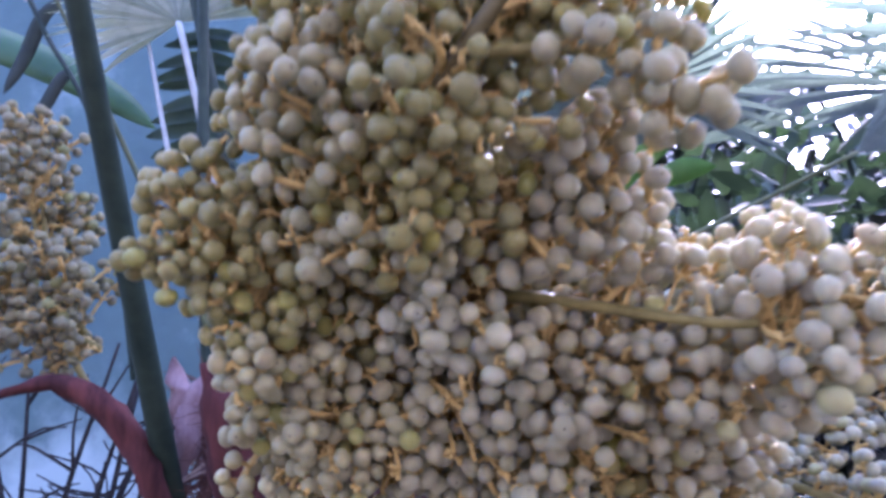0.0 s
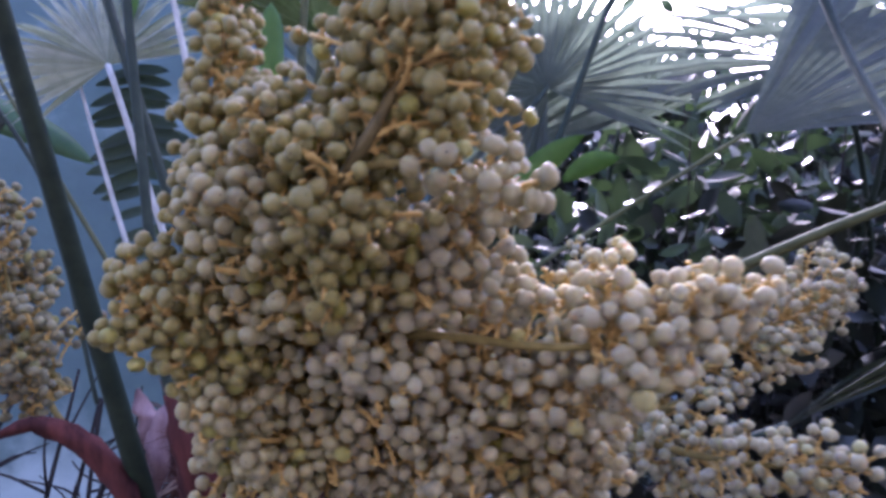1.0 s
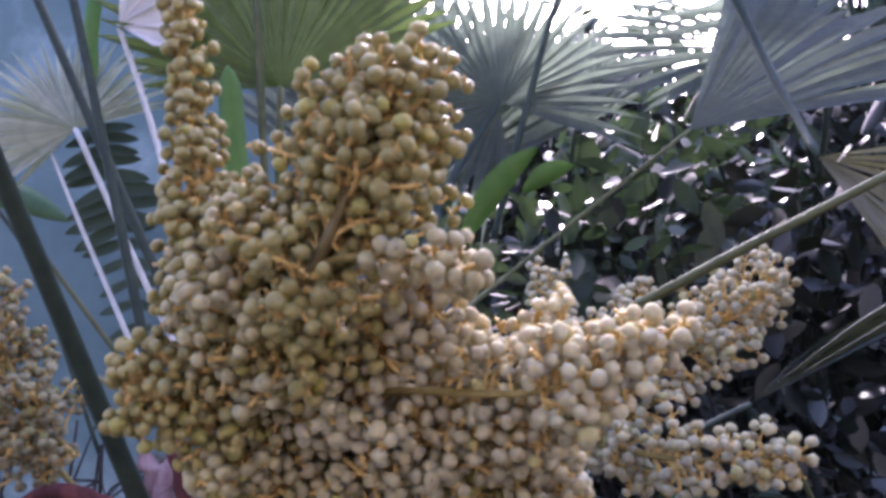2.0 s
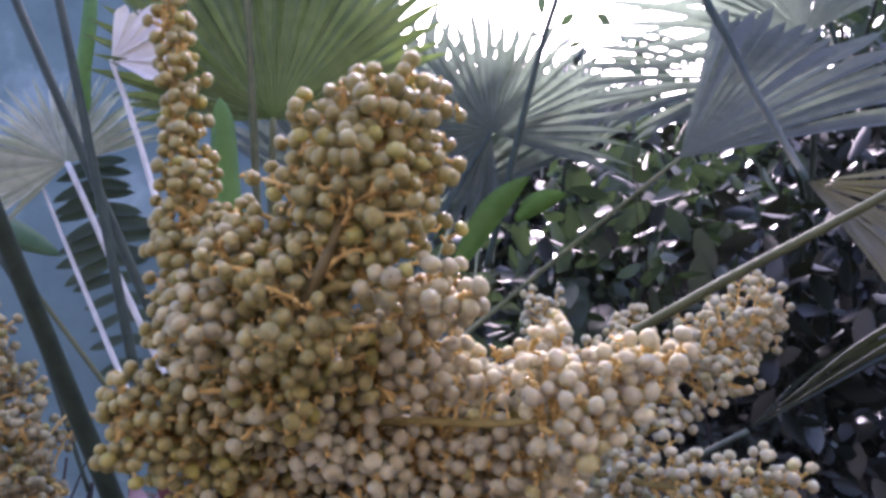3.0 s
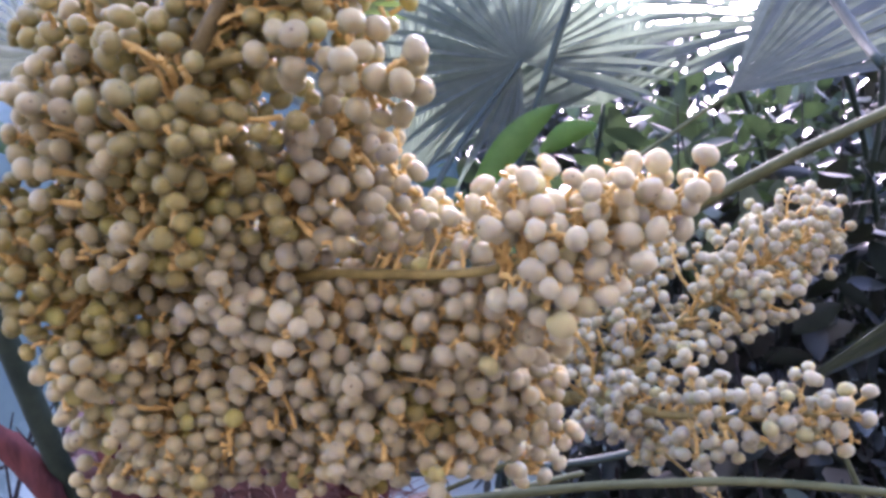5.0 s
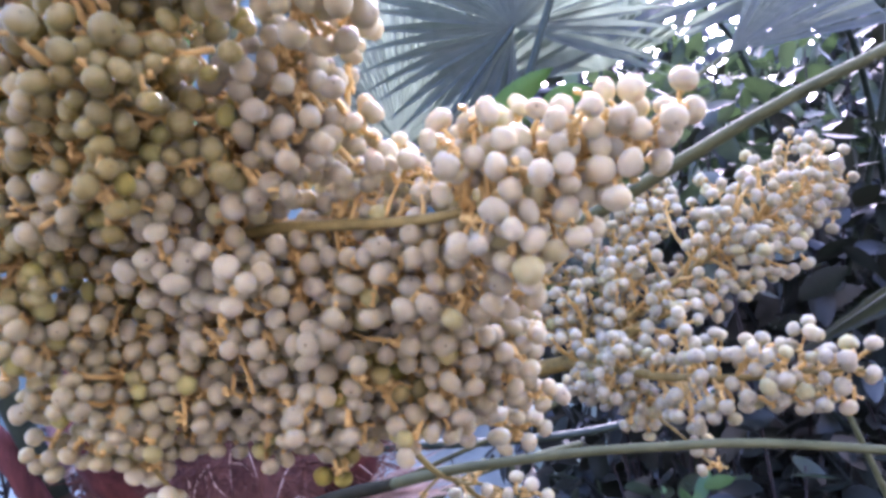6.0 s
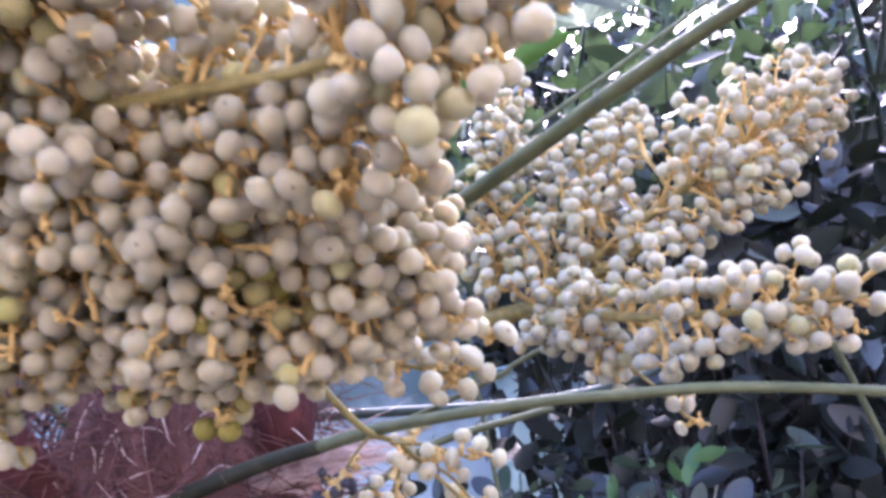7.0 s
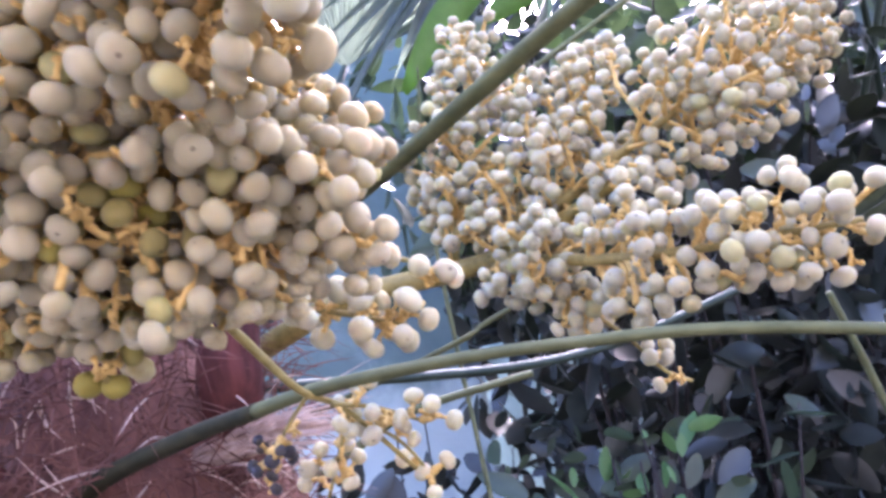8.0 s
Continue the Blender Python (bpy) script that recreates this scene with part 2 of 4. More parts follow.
# ---- fruit ----
def berry_shape(seed, level):
    """A slightly flattened, faintly lopsided berry of radius one, its stalk at the bottom."""
    bm = bmesh.new()
    bmesh.ops.create_icosphere(bm, subdivisions=level, radius=1.0)
    rng = np.random.default_rng(seed)
    lean = unit(rng.normal(size=3))
    hollow = unit(np.array((rng.normal() * 0.3, 1.0, -0.35)))
    amount = 0.04 + 0.05 * rng.random()
    for v in bm.verts:
        c = np.array(v.co)
        dent = 0.10 * math.exp(-((c[2] + 1) / 0.18) ** 2) + 0.05 * math.exp(-((c[2] - 1) / 0.05) ** 2)
        dent += (0.10 + 0.05 * seed % 0.06) * math.exp(-((1 - float(c @ hollow)) / 0.16) ** 2)
        c = c * (1 - dent) * (1 + amount * float(c @ lean))
        c[2] *= 0.88
        c[0] *= 1.05
        v.co = c
    verts = np.array([v.co[:] for v in bm.verts])
    faces = np.array([[v.index for v in f.verts] for f in bm.faces])
    bm.free()
    return verts, faces


SHAPES = [berry_shape(s, 3 if s < 3 else 2) for s in range(6)]      # three fine shapes, three light ones


def berry_mesh(verts, faces, mat):
    me = bpy.data.meshes.new("berry")
    me.vertices.add(len(verts))
    me.vertices.foreach_set("co", verts.astype(np.float32).ravel())
    me.loops.add(faces.size)
    me.loops.foreach_set("vertex_index", faces.astype(np.int32).ravel())
    me.polygons.add(len(faces))
    me.polygons.foreach_set("loop_start", np.arange(0, faces.size, 3, dtype=np.int32))
    me.materials.append(mat)
    me.update(calc_edges=True)
    me.polygons.foreach_set("use_smooth", [True] * len(faces))
    return me


def with_tip(me, tips):
    at = me.attributes.new("tip", "FLOAT", "POINT")
    at.data.foreach_set("value", tips.astype(np.float32))
    return me


def single_mesh(k, mat):
    v, f = SHAPES[k]
    return with_tip(berry_mesh(v, f, mat), np.clip(v[:, 2] / v[:, 2].max(), 0, 1))


SINGLE = {mat.name: [single_mesh(k, mat) for k in range(3)] for mat in (BERRY_PALE, BERRY_GREY, BERRY_DARK, BERRY_CREAM, BERRY_MID, BERRY_OLIVE, BERRY_DIM, BERRY_GREEN)}


def turn_to(z, spin):
    """A turn that carries the z axis to the way z."""
    z = unit(z)
    x = unit(np.cross(z, (0.3, 0.9, 0.1) if abs(z[0]) > 0.8 else (1.0, 0.1, 0.2)))
    y = np.cross(z, x)
    c, s = math.cos(spin), math.sin(spin)
    return np.column_stack([c * x + s * y, c * y - s * x, z])


GRID = {}
CELL = 0.012


def room_for(p, r, crowd):
    k = tuple(int(math.floor(c / CELL)) for c in p)
    for i in (-1, 0, 1):
        for j in (-1, 0, 1):
            for l in (-1, 0, 1):
                for q, s in GRID.get((k[0] + i, k[1] + j, k[2] + l), ()):
                    if (q[0] - p[0]) ** 2 + (q[1] - p[1]) ** 2 + (q[2] - p[2]) ** 2 < (crowd * (r + s)) ** 2:
                        return False
    GRID.setdefault(k, []).append((tuple(p), r))
    return True


CLEAR = []      # bare lengths of stalk: points, half width of the gap in the fruit before them


def blocked(p, r):
    for q, gap in CLEAR:
        d = np.hypot(q[:, 0] - p[0], q[:, 2] - p[2])
        i = int(np.argmin(d))
        if d[i] < r * 0.8 + gap and p[1] < q[i, 1] + 0.004:
            return True
    return False


def fruit_branch(panicle, axis, stalk, reach, shoots, seed, mat=None, singles=30, size=0.0049, crowd=0.90, lift=0.25, bare=0.35, first=0.0, shown=None, sprays=0, front=1.0, stem=None):
    """A side branch: its stalk along the axis, orange shoots all round it out to the reach (times front towards the open side), and berries on short stalks along each shoot."""
    mat = mat or BERRY_PALE
    rng = np.random.default_rng(seed)
    line = spline(axis, 60)
    branch = tube_part("branch", axis, stalk, stem or STALK, panicle, n=28, sides=8)
    twigs, berries = Tubes(), []
    steps = np.linspace(0, 1, len(reach))
    for n in range(shoots + sprays):
        spray = n >= shoots
        s = first + (1 - first) * rng.random() ** 0.9
        i = min(int(s * 59), 58)
        base, tan = line[i], unit(line[i + 1] - line[i])
        side = rng.normal(size=3)
        side = unit(side - tan * (side @ tan))
        way = unit(side + tan * rng.uniform(0.0, 0.9) + np.array((0, 0, lift * rng.random())))
        if shown and shown[0] < base[0] < shown[1] and (way[1] < 0.2 or way[2] < -0.1 or rng.random() < 0.6):
            continue
        if spray:
            way = unit(way + (0, 0, 1.6))
        length = float(np.interp(s, steps, reach)) * (rng.uniform(0.45, 1.05) if rng.random() > 0.06 else rng.uniform(1.1, 1.3))
        if spray:
            length *= rng.uniform(1.05, 1.3)
        if way[1] < 0:
            length *= 1 + (front - 1) * min(1.0, -1.4 * way[1])
        sag = unit(rng.normal(size=3)) * length * 0.18
        mid, end = base + way * length * 0.5 + sag, base + way * length
        shoot = spline([base, mid, end], 9)
        if n < {"berry_olive": 0.09, "berry_grey": 0.03}.get(mat.name, 0.055) * shoots and not shown:
            # a shoot that has shed its fruit: a bare knobbly stalk with a little room round it
            for u in (5, 7, 8):
                room_for(shoot[u], 0.003, 0.5)
            twigs.add(shoot + rng.normal(size=(9, 3)) * 0.0005, 0.0009 * rng.uniform(0.8, 1.4, 8), 5)
            for _ in range(9):
                q = shoot[int(rng.integers(3, 9))]
                d = unit(rng.normal(size=3) + way * 0.4) * rng.uniform(0.0025, 0.0055)
                twigs.add([q, q + d * 0.6 + rng.normal(size=3) * 0.0004, q + d], (0.0009, 0.0007, 0.0013), 5)
            continue
        got, last, phase = [], 0.0, rng.random()
        for u in np.arange((0.72 if spray else bare) + 0.1 * rng.random(), 1.001, 0.0032 / max(length, 0.006)):
            q = shoot[min(int(u * 8), 8)] * (1 - (u * 8) % 1) + shoot[min(int(u * 8) + 1, 8)] * ((u * 8) % 1)
            if not spray and (u * length / 0.0125 + phase) % 1 > 0.66:
                continue
            for _try in range(2):
                r = size * rng.uniform(0.84, 1.12)
                out = rng.normal(size=3)
                out = unit(unit(out - way * (out @ way)) + way * rng.uniform(0.0, 0.8))
                p = q + out * (r + rng.uniform(0.0014, 0.0046))
                if blocked(p, r):
                    continue
                if room_for(p, r, crowd):
                    got.append((q, p, out, r))
                    last = u
        if shown is None and not blocked(end + way * size, size) and room_for(end + way * size, size, crowd):
            got.append((end, end + way * size, way, size * rng.uniform(0.9, 1.05)))
            last = 1.0
        if not got:
            continue
        thin = 0.62 if spray else 0.6 if shown and shown[0] < base[0] < shown[1] else 1.0
        twigs.add(shoot[: max(3, int(last * 8) + 1)] + rng.normal(size=(max(3, int(last * 8) + 1), 3)) * 0.0005, 0.0012 * thin * rng.uniform(0.7, 1.45, 8), 5)
        for q, p, out, r in got:
            twigs.add([q, (q + p) / 2 + rng.normal(size=3) * 0.0004, p - out * r * 0.8], (0.0011, 0.0008, 0.0015), 5)
            berries.append((p, out, r))
        for _ in range(3):
            q = shoot[int(rng.integers(3, 9))]
            twigs.add([q, q + unit(rng.normal(size=3)) * rng.uniform(0.0018, 0.0035)], (0.0012, 0.0009), 4)
    part("twig_mass", twigs.mesh("twig_mass", TWIG), branch, "knobbly orange fruit stalks", kind="stuff")
    berries.sort(key=lambda b: b[0][1])
    for p, out, r in berries[:singles]:
        k = int(rng.integers(3))
        m = Matrix(turn_to(out, rng.random() * 6.28).tolist()).to_4x4()
        q = r * rng.uniform(0.88, 1.08, 3)
        m = Matrix.Translation(p) @ m @ Matrix.Diagonal((*q, 1))
        part("berry", SINGLE[mat.name][k], branch, m=m)
    rest = berries[singles:]
    if rest:
        vs, fs, ts, at = [], [], [], 0
        for p, out, r in rest:
            v, f = SHAPES[3 + int(rng.integers(3))]
            vs.append((v * r * rng.uniform(0.88, 1.08, 3)) @ turn_to(out, rng.random() * 6.28).T + p)
            fs.append(f + at)
            ts.append(np.clip(v[:, 2] / v[:, 2].max(), 0, 1))
            at += len(v)
        me = with_tip(berry_mesh(np.vstack(vs), np.vstack(fs), mat), np.concatenate(ts))
        part("berry_mass", me, branch, "massed pale waxy berries", kind="stuff")
    return branch


# ---- structure ----
def slab(name, x0, x1, y0, y1, z0, z1, mat, label):
    bm = bmesh.new()
    bmesh.ops.create_cube(bm, size=1.0)
    for v in bm.verts:
        v.co = (x0 + (v.co.x + 0.5) * (x1 - x0), y0 + (v.co.y + 0.5) * (y1 - y0), z0 + (v.co.z + 0.5) * (z1 - z0))
    bmesh.ops.bevel(bm, geom=bm.edges[:], offset=0.012, segments=2, affect="EDGES")
    me = bpy.data.meshes.new(name)
    bm.to_mesh(me)
    bm.free()
    me.materials.append(mat)
    return tagged(new(name, me), label, "wall", kind="structure")


def ground():
    n = 40
    verts, faces = [], []
    for i in range(n + 1):
        for j in range(n + 1):
            u, v = (2 * i / n - 1), (2 * j / n - 1)
            x, y = math.copysign(abs(u) ** 3 * 400, u), math.copysign(abs(v) ** 3 * 400, v)
            verts.append((x, y, 0.03 * noise.noise((x * 0.8, y * 0.8, 0)) * (abs(x) + abs(y) < 30)))
    for i in range(n):
        for j in range(n):
            a = i * (n + 1) + j
            faces.append((a, a + n + 1, a + n + 2, a + 1))
    tagged(new("ground", mesh_of("ground", verts, faces, SOIL)), "bare brown garden soil with moss", "ground", kind="structure")


ground()
slab("wall_west", -5.0, 0.22, 1.75, 1.95, -0.05, 3.4, WALL, "tall weathered wall limewashed pale blue")
# unseen wall behind the camera, added to block low sky and bounce light
slab("unseen_wall_south", -5.0, 6.0, -2.2, -2.0, -0.05, 3.9, PLASTER, "unseen plain grey plaster wall added to shape the light")
slab("wall_north", 0.22, 6.0, 2.35, 2.5, -0.05, 1.32, WALL, "low pale blue garden wall behind the hedge")


# ---- palm trunk and bracts ----
def trunk():
    t = thing("fan_palm", "fan palm with reddish brown fibre-wrapped trunk and straw", "palm", (-0.08, 0.62, 0))
    verts, faces, n, rings = [], [], 40, 46
    for i in range(rings + 1):
        z = 1.49 * i / rings
        for k in range(n):
            a = 2 * math.pi * k / n
            r = 0.110 + 0.02 * (1 - i / rings) + 0.016 * noise.noise((math.cos(a) * 2.2, math.sin(a) * 2.2, z * 9)) + 0.006 * noise.noise((math.cos(a) * 9, math.sin(a) * 9, z * 30))
            if i > rings - 5:
                r *= 1 - 0.12 * (i - rings + 5)
            verts.append((r * math.cos(a), r * math.sin(a), z))
    for i in range(rings):
        for k in range(n):
            j = (k + 1) % n
            faces.append((i * n + k, i * n + j, (i + 1) * n + j, (i + 1) * n + k))
    faces.append(tuple(rings * n + k for k in range(n)))
    part("trunk", mesh_of("trunk", verts, faces, FIBRE), t)
    rng = np.random.default_rng(5)
    for name, count, mat, r, label in (("fibre", 2200, FIBRE, 0.00042, "reddish brown hairy leaf-base fibres"), ("straw", 130, STRAW, 0.0006, "loose pale pinkish straw strands")):
        tb = Tubes()
        for _ in range(count):
            a, z = -1.57 + rng.normal() * 1.0, rng.uniform(1.25, 1.49)
            p = np.array((math.cos(a), math.sin(a), 0)) * 0.108 + (0, 0, z)
            d = unit(np.array((math.cos(a), math.sin(a), 0)) * rng.uniform(0.2, 0.9) + rng.normal(size=3) * 0.8)
            ln = rng.uniform(0.02, 0.065) * (0.85 if name == "straw" else 1.0)
            q = p + d * ln * 0.5 + rng.normal(size=3) * 0.001
            tb.add(spline([p, q, p + d * ln + np.array((0, 0, -0.12 * ln)) + rng.normal(size=3) * 0.002], 9), (r, r * 1.3, r * 0.25), 4)
        part(name, tb.mesh(name, mat), t, label, kind="stuff")
    return t


trunk()


def bract(points, width, label, mat=None):
    """A curved, boat-shaped sheath of a flower stalk."""
    t = thing("spathe", label, "bract", points[0])
    line = spline(points, 22) - np.array(points[0])
    verts, faces, n = [], [], 9
    for i, p in enumerate(line):
        u = i / 21
        tan = unit(line[min(i + 1, 21)] - line[max(i - 1, 0)])
        side = unit(np.cross(tan, (0, -1, 0.2)))
        up = np.cross(side, tan)
        w = width * (0.55 + 0.45 * math.sin(math.pi * min(1, u * 1.15))) * (1 - 0.6 * max(0, u - 0.85) / 0.15)
        crumple = 0.007 if mat else 0.003
        for k in range(n):
            a = math.pi * (k / (n - 1) - 0.5) * 1.5
            verts.append(p + w * (math.sin(a) * side + 0.8 * math.cos(a) * up) + crumple * np.array(noise.noise_vector((Vector(p) + Vector((0.003 * k, 0, 0.004 * k))) * 90)))
    for i in range(21):
        for k in range(n - 1):
            a = i * n + k
            faces.append((a, a + 1, a + n + 1, a + n))
    sheath = part("sheath", mesh_of("sheath", verts, faces, mat or BRACT), t)
    sheath.modifiers.new("thick", "SOLIDIFY").thickness = 0.0015
    return t


bract([(-0.165, 0.54, 1.36), (-0.185, 0.50, 1.424), (-0.201, 0.495, 1.46), (-0.224, 0.49, 1.484), (-0.253, 0.485, 1.497), (-0.29, 0.48, 1.487)], 0.0095, "curved dark red-brown flower sheath")
bract([(0.0, 0.60, 1.36), (0.015, 0.55, 1.40), (0.025, 0.54, 1.44), (0.04, 0.55, 1.47)], 0.020, "broad red-brown sheath behind the fruit")
bract([(-0.16, 0.57, 1.42), (-0.175, 0.55, 1.46), (-0.19, 0.55, 1.49), (-0.20, 0.55, 1.515)], 0.012, "ragged pinkish papery sheath", SHEATH_PINK)
bract([(-0.195, 0.54, 1.41), (-0.190, 0.53, 1.435), (-0.178, 0.525, 1.46), (-0.170, 0.525, 1.486), (-0.160, 0.53, 1.503)], 0.011, "crumpled mauve papery sheath by the stalks", SHEATH_PINK)
bract([(-0.12, 0.54, 1.38), (-0.13, 0.49, 1.43), (-0.135, 0.47, 1.47), (-0.15, 0.47, 1.51)], 0.016, "upright rust-red flower sheath beside the trunk")


def straw_tuft(label, points, spread, count, seed):
    """A frayed bundle of dry fibres along a line, opening towards its end."""
    t = thing("straw_tuft", label, "dry fibre", points[0])
    rng = np.random.default_rng(seed)
    line = spline(points, 24) - np.array(points[0])
    for name, k0, r in (("fibre", count, 0.00055), ("loose_fibre", count // 3, 0.0004)):
        tb = Tubes()
        for _ in range(k0):
            i, j = int(rng.integers(0, 6)), int(rng.integers(12, 24))
            off, drift = rng.normal(size=3) * spread * 0.4, rng.normal(size=3) * spread * (0.6 if name == "fibre" else 1.8)
            u = np.linspace(0, 1, 7)[:, None]
            way = line[np.linspace(i, j, 7).astype(int)]
            tb.add(way + off + drift * u ** 1.6 + rng.normal(size=(7, 3)) * 0.0006, (r, r * 1.3, r * 0.3), 4)
        part(name, tb.mesh(name, STRAW), t, "dry pinkish palm fibres", kind="stuff")
    return t


straw_tuft("frayed pinkish straw tuft below the fruit", [(-0.02, 0.56, 1.366), (0.02, 0.545, 1.376), (0.05, 0.54, 1.380), (0.085, 0.54, 1.378)], 0.009, 150, 44)


# ---- fruit panicles ----
def panicle(label, stem, radii):
    p = thing("fruit_panicle", label, "palm fruit")
    tube_part("main_stalk", stem, radii, STALK, p, "thick olive-yellow flower stalk", n=36, sides=12)
    return p


near = panicle("heavy panicle of pale waxy palm berries on orange stalks",
               [(-0.05, 0.58, 1.47), (-0.05, 0.44, 1.492), (-0.045, 0.34, 1.522), (-0.016, 0.275, 1.578), (0.022, 0.245, 1.63), (0.045, 0.24, 1.68)], (0.007, 0.006, 0.005, 0.004, 0.0025))
O = BERRY_OLIVE
TIP_AXIS = [(-0.035, 0.33, 1.535), (0.033, 0.286, 1.532), (0.106, 0.246, 1.519), (0.178, 0.236, 1.536)]
TOP_AXIS = [(-0.03, 0.27, 1.56), (0.005, 0.215, 1.598), (0.027, 0.205, 1.629), (0.060, 0.215, 1.692)]
TIP_LINE, TOP_LINE = spline(TIP_AXIS, 120), spline(TOP_AXIS, 120)
CLEAR.append((TIP_LINE[(TIP_LINE[:, 0] > 0.012) & (TIP_LINE[:, 0] < 0.118)], 0.0004))
CLEAR.append((TOP_LINE[(TOP_LINE[:, 0] > 0.002) & (TOP_LINE[:, 0] < 0.029)], 0.0017))
# clusters that are still unripe
fruit_branch(near, [(-0.02, 0.26, 1.545), (-0.012, 0.235, 1.547), (-0.007, 0.222, 1.547)], (0.0014, 0.001), (0.007, 0.008, 0.006), 6, 61, BERRY_GREEN, 9, size=0.0043)
fruit_branch(near, [(-0.015, 0.26, 1.612), (-0.020, 0.24, 1.613), (-0.022, 0.228, 1.614)], (0.0014, 0.001), (0.010, 0.010, 0.008), 7, 62, BERRY_GREEN, 7)
fruit_branch(near, [(0.055, 0.34, 1.46), (0.060, 0.31, 1.461), (0.063, 0.300, 1.462)], (0.0014, 0.001), (0.014, 0.018, 0.012), 9, 63, BERRY_GREEN, 12, size=0.0042)
fruit_branch(near, [(0.03, 0.37, 1.445), (0.036, 0.35, 1.434), (0.04, 0.335, 1.425)], (0.0014, 0.001), (0.006, 0.008, 0.007), 6, 64, BERRY_GREEN, 5)
# the slender spike and the lobe at its foot
fruit_branch(near, [(-0.040, 0.33, 1.52), (-0.052, 0.285, 1.60), (-0.054, 0.272, 1.675), (-0.052, 0.28, 1.74), (-0.050, 0.285, 1.83)], (0.004, 0.002, 0.001), (0.030, 0.044, 0.034, 0.019, 0.011, 0.009, 0.008), 300, 11, O, size=0.0042, crowd=0.87, singles=110, sprays=12, front=0.9)
# the tall lobe round the main stalk
fruit_branch(near, TOP_AXIS, (0.0036, 0.0030, 0.0015), (0.040, 0.050, 0.050, 0.036), 340, 12, O, size=0.0044, crowd=0.87, singles=110, shown=(0.004, 0.026), sprays=8, front=0.62, stem=STALK_SHADED)
fruit_branch(near, [(-0.02, 0.28, 1.585), (0.008, 0.26, 1.635), (0.034, 0.255, 1.672)], (0.003, 0.0012), (0.034, 0.033, 0.022), 100, 23, O, size=0.0043, crowd=0.87, singles=60)
fruit_branch(near, [(0.008, 0.225, 1.602), (0.046, 0.222, 1.636), (0.070, 0.222, 1.668)], (0.0022, 0.0012), (0.022, 0.030, 0.024), 110, 25, O, size=0.0044, crowd=0.87, singles=60, front=0.8)
fruit_branch(near, [(-0.035, 0.30, 1.56), (-0.040, 0.265, 1.61), (-0.030, 0.25, 1.648)], (0.0025, 0.0012), (0.024, 0.030, 0.018), 100, 26, O, 50, size=0.0043, crowd=0.87, sprays=5)
# side branch with a knob of large berries at its end
fruit_branch(near, [(0.008, 0.216, 1.602), (0.036, 0.208, 1.600), (0.060, 0.205, 1.594), (0.072, 0.202, 1.582)], (0.0022, 0.0012), (0.006, 0.006, 0.009, 0.014), 56, 13, BERRY_MID, 60, size=0.0047, first=0.35)
fruit_branch(near, [(-0.03, 0.30, 1.54), (-0.028, 0.262, 1.585), (-0.032, 0.250, 1.63)], (0.003, 0.0012), (0.044, 0.050, 0.030), 170, 14, BERRY_MID, 110, size=0.0042, crowd=0.87, front=0.9)
fruit_branch(near, [(0.010, 0.30, 1.545), (0.036, 0.26, 1.574), (0.060, 0.245, 1.585)], (0.0025, 0.0012), (0.020, 0.022, 0.016), 60, 28, BERRY_CREAM, 40, size=0.0045)
fruit_branch(near, [(0.005, 0.275, 1.57), (0.049, 0.254, 1.588), (0.086, 0.256, 1.602)], (0.0016, 0.0009), (0.006, 0.005, 0.007), 9, 29, BERRY_PALE, 12, size=0.0045, first=0.55)
# the long side branch that shows its stalk
fruit_branch(near, TIP_AXIS, (0.004, 0.0022, 0.0013), (0.034, 0.044, 0.042, 0.025, 0.014), 500, 15, BERRY_PALE, 190, size=0.0046, crowd=0.88, lift=0.3, shown=(0.02, 0.105), sprays=16)
fruit_branch(near, [(-0.01, 0.30, 1.545), (0.03, 0.270, 1.560), (0.068, 0.256, 1.562)], (0.003, 0.0012), (0.026, 0.028, 0.022), 130, 24, BERRY_CREAM, 60, size=0.0044, crowd=0.88)
fruit_branch(near, [(0.0, 0.31, 1.52), (0.06, 0.285, 1.507), (0.120, 0.262, 1.503)], (0.0025, 0.0012), (0.026, 0.028, 0.022), 190, 27, BERRY_CREAM, 90, size=0.0044, crowd=0.87, lift=0.0)
fruit_branch(near, [(-0.02, 0.32, 1.525), (0.06, 0.308, 1.542), (0.14, 0.287, 1.552)], (0.003, 0.0012), (0.026, 0.022, 0.012), 110, 16, BERRY_PALE, 50, size=0.0045, lift=0.1, sprays=8)
fruit_branch(near, [(-0.04, 0.35, 1.51), (0.04, 0.325, 1.488), (0.120, 0.322, 1.468)], (0.004, 0.0015), (0.042, 0.052, 0.028), 560, 17, BERRY_CREAM, 200, size=0.0042, crowd=0.87, lift=0.0)
fruit_branch(near, [(-0.04, 0.355, 1.495), (-0.046, 0.33, 1.485), (-0.040, 0.33, 1.47)], (0.003, 0.0012), (0.044, 0.042, 0.022), 260, 18, BERRY_MID, 100, size=0.0041, crowd=0.87, lift=0.0)
fruit_branch(near, [(-0.04, 0.36, 1.485), (0.02, 0.355, 1.467), (0.09, 0.362, 1.456)], (0.003, 0.0012), (0.035, 0.034, 0.023), 340, 19, BERRY_CREAM, 110, size=0.0041, crowd=0.87, lift=0.0)
fruit_branch(near, [(-0.05, 0.31, 1.53), (-0.082, 0.285, 1.55), (-0.105, 0.275, 1.568)], (0.003, 0.0012), (0.040, 0.030, 0.014), 130, 20, O, 70, size=0.0041, crowd=0.87, sprays=10)
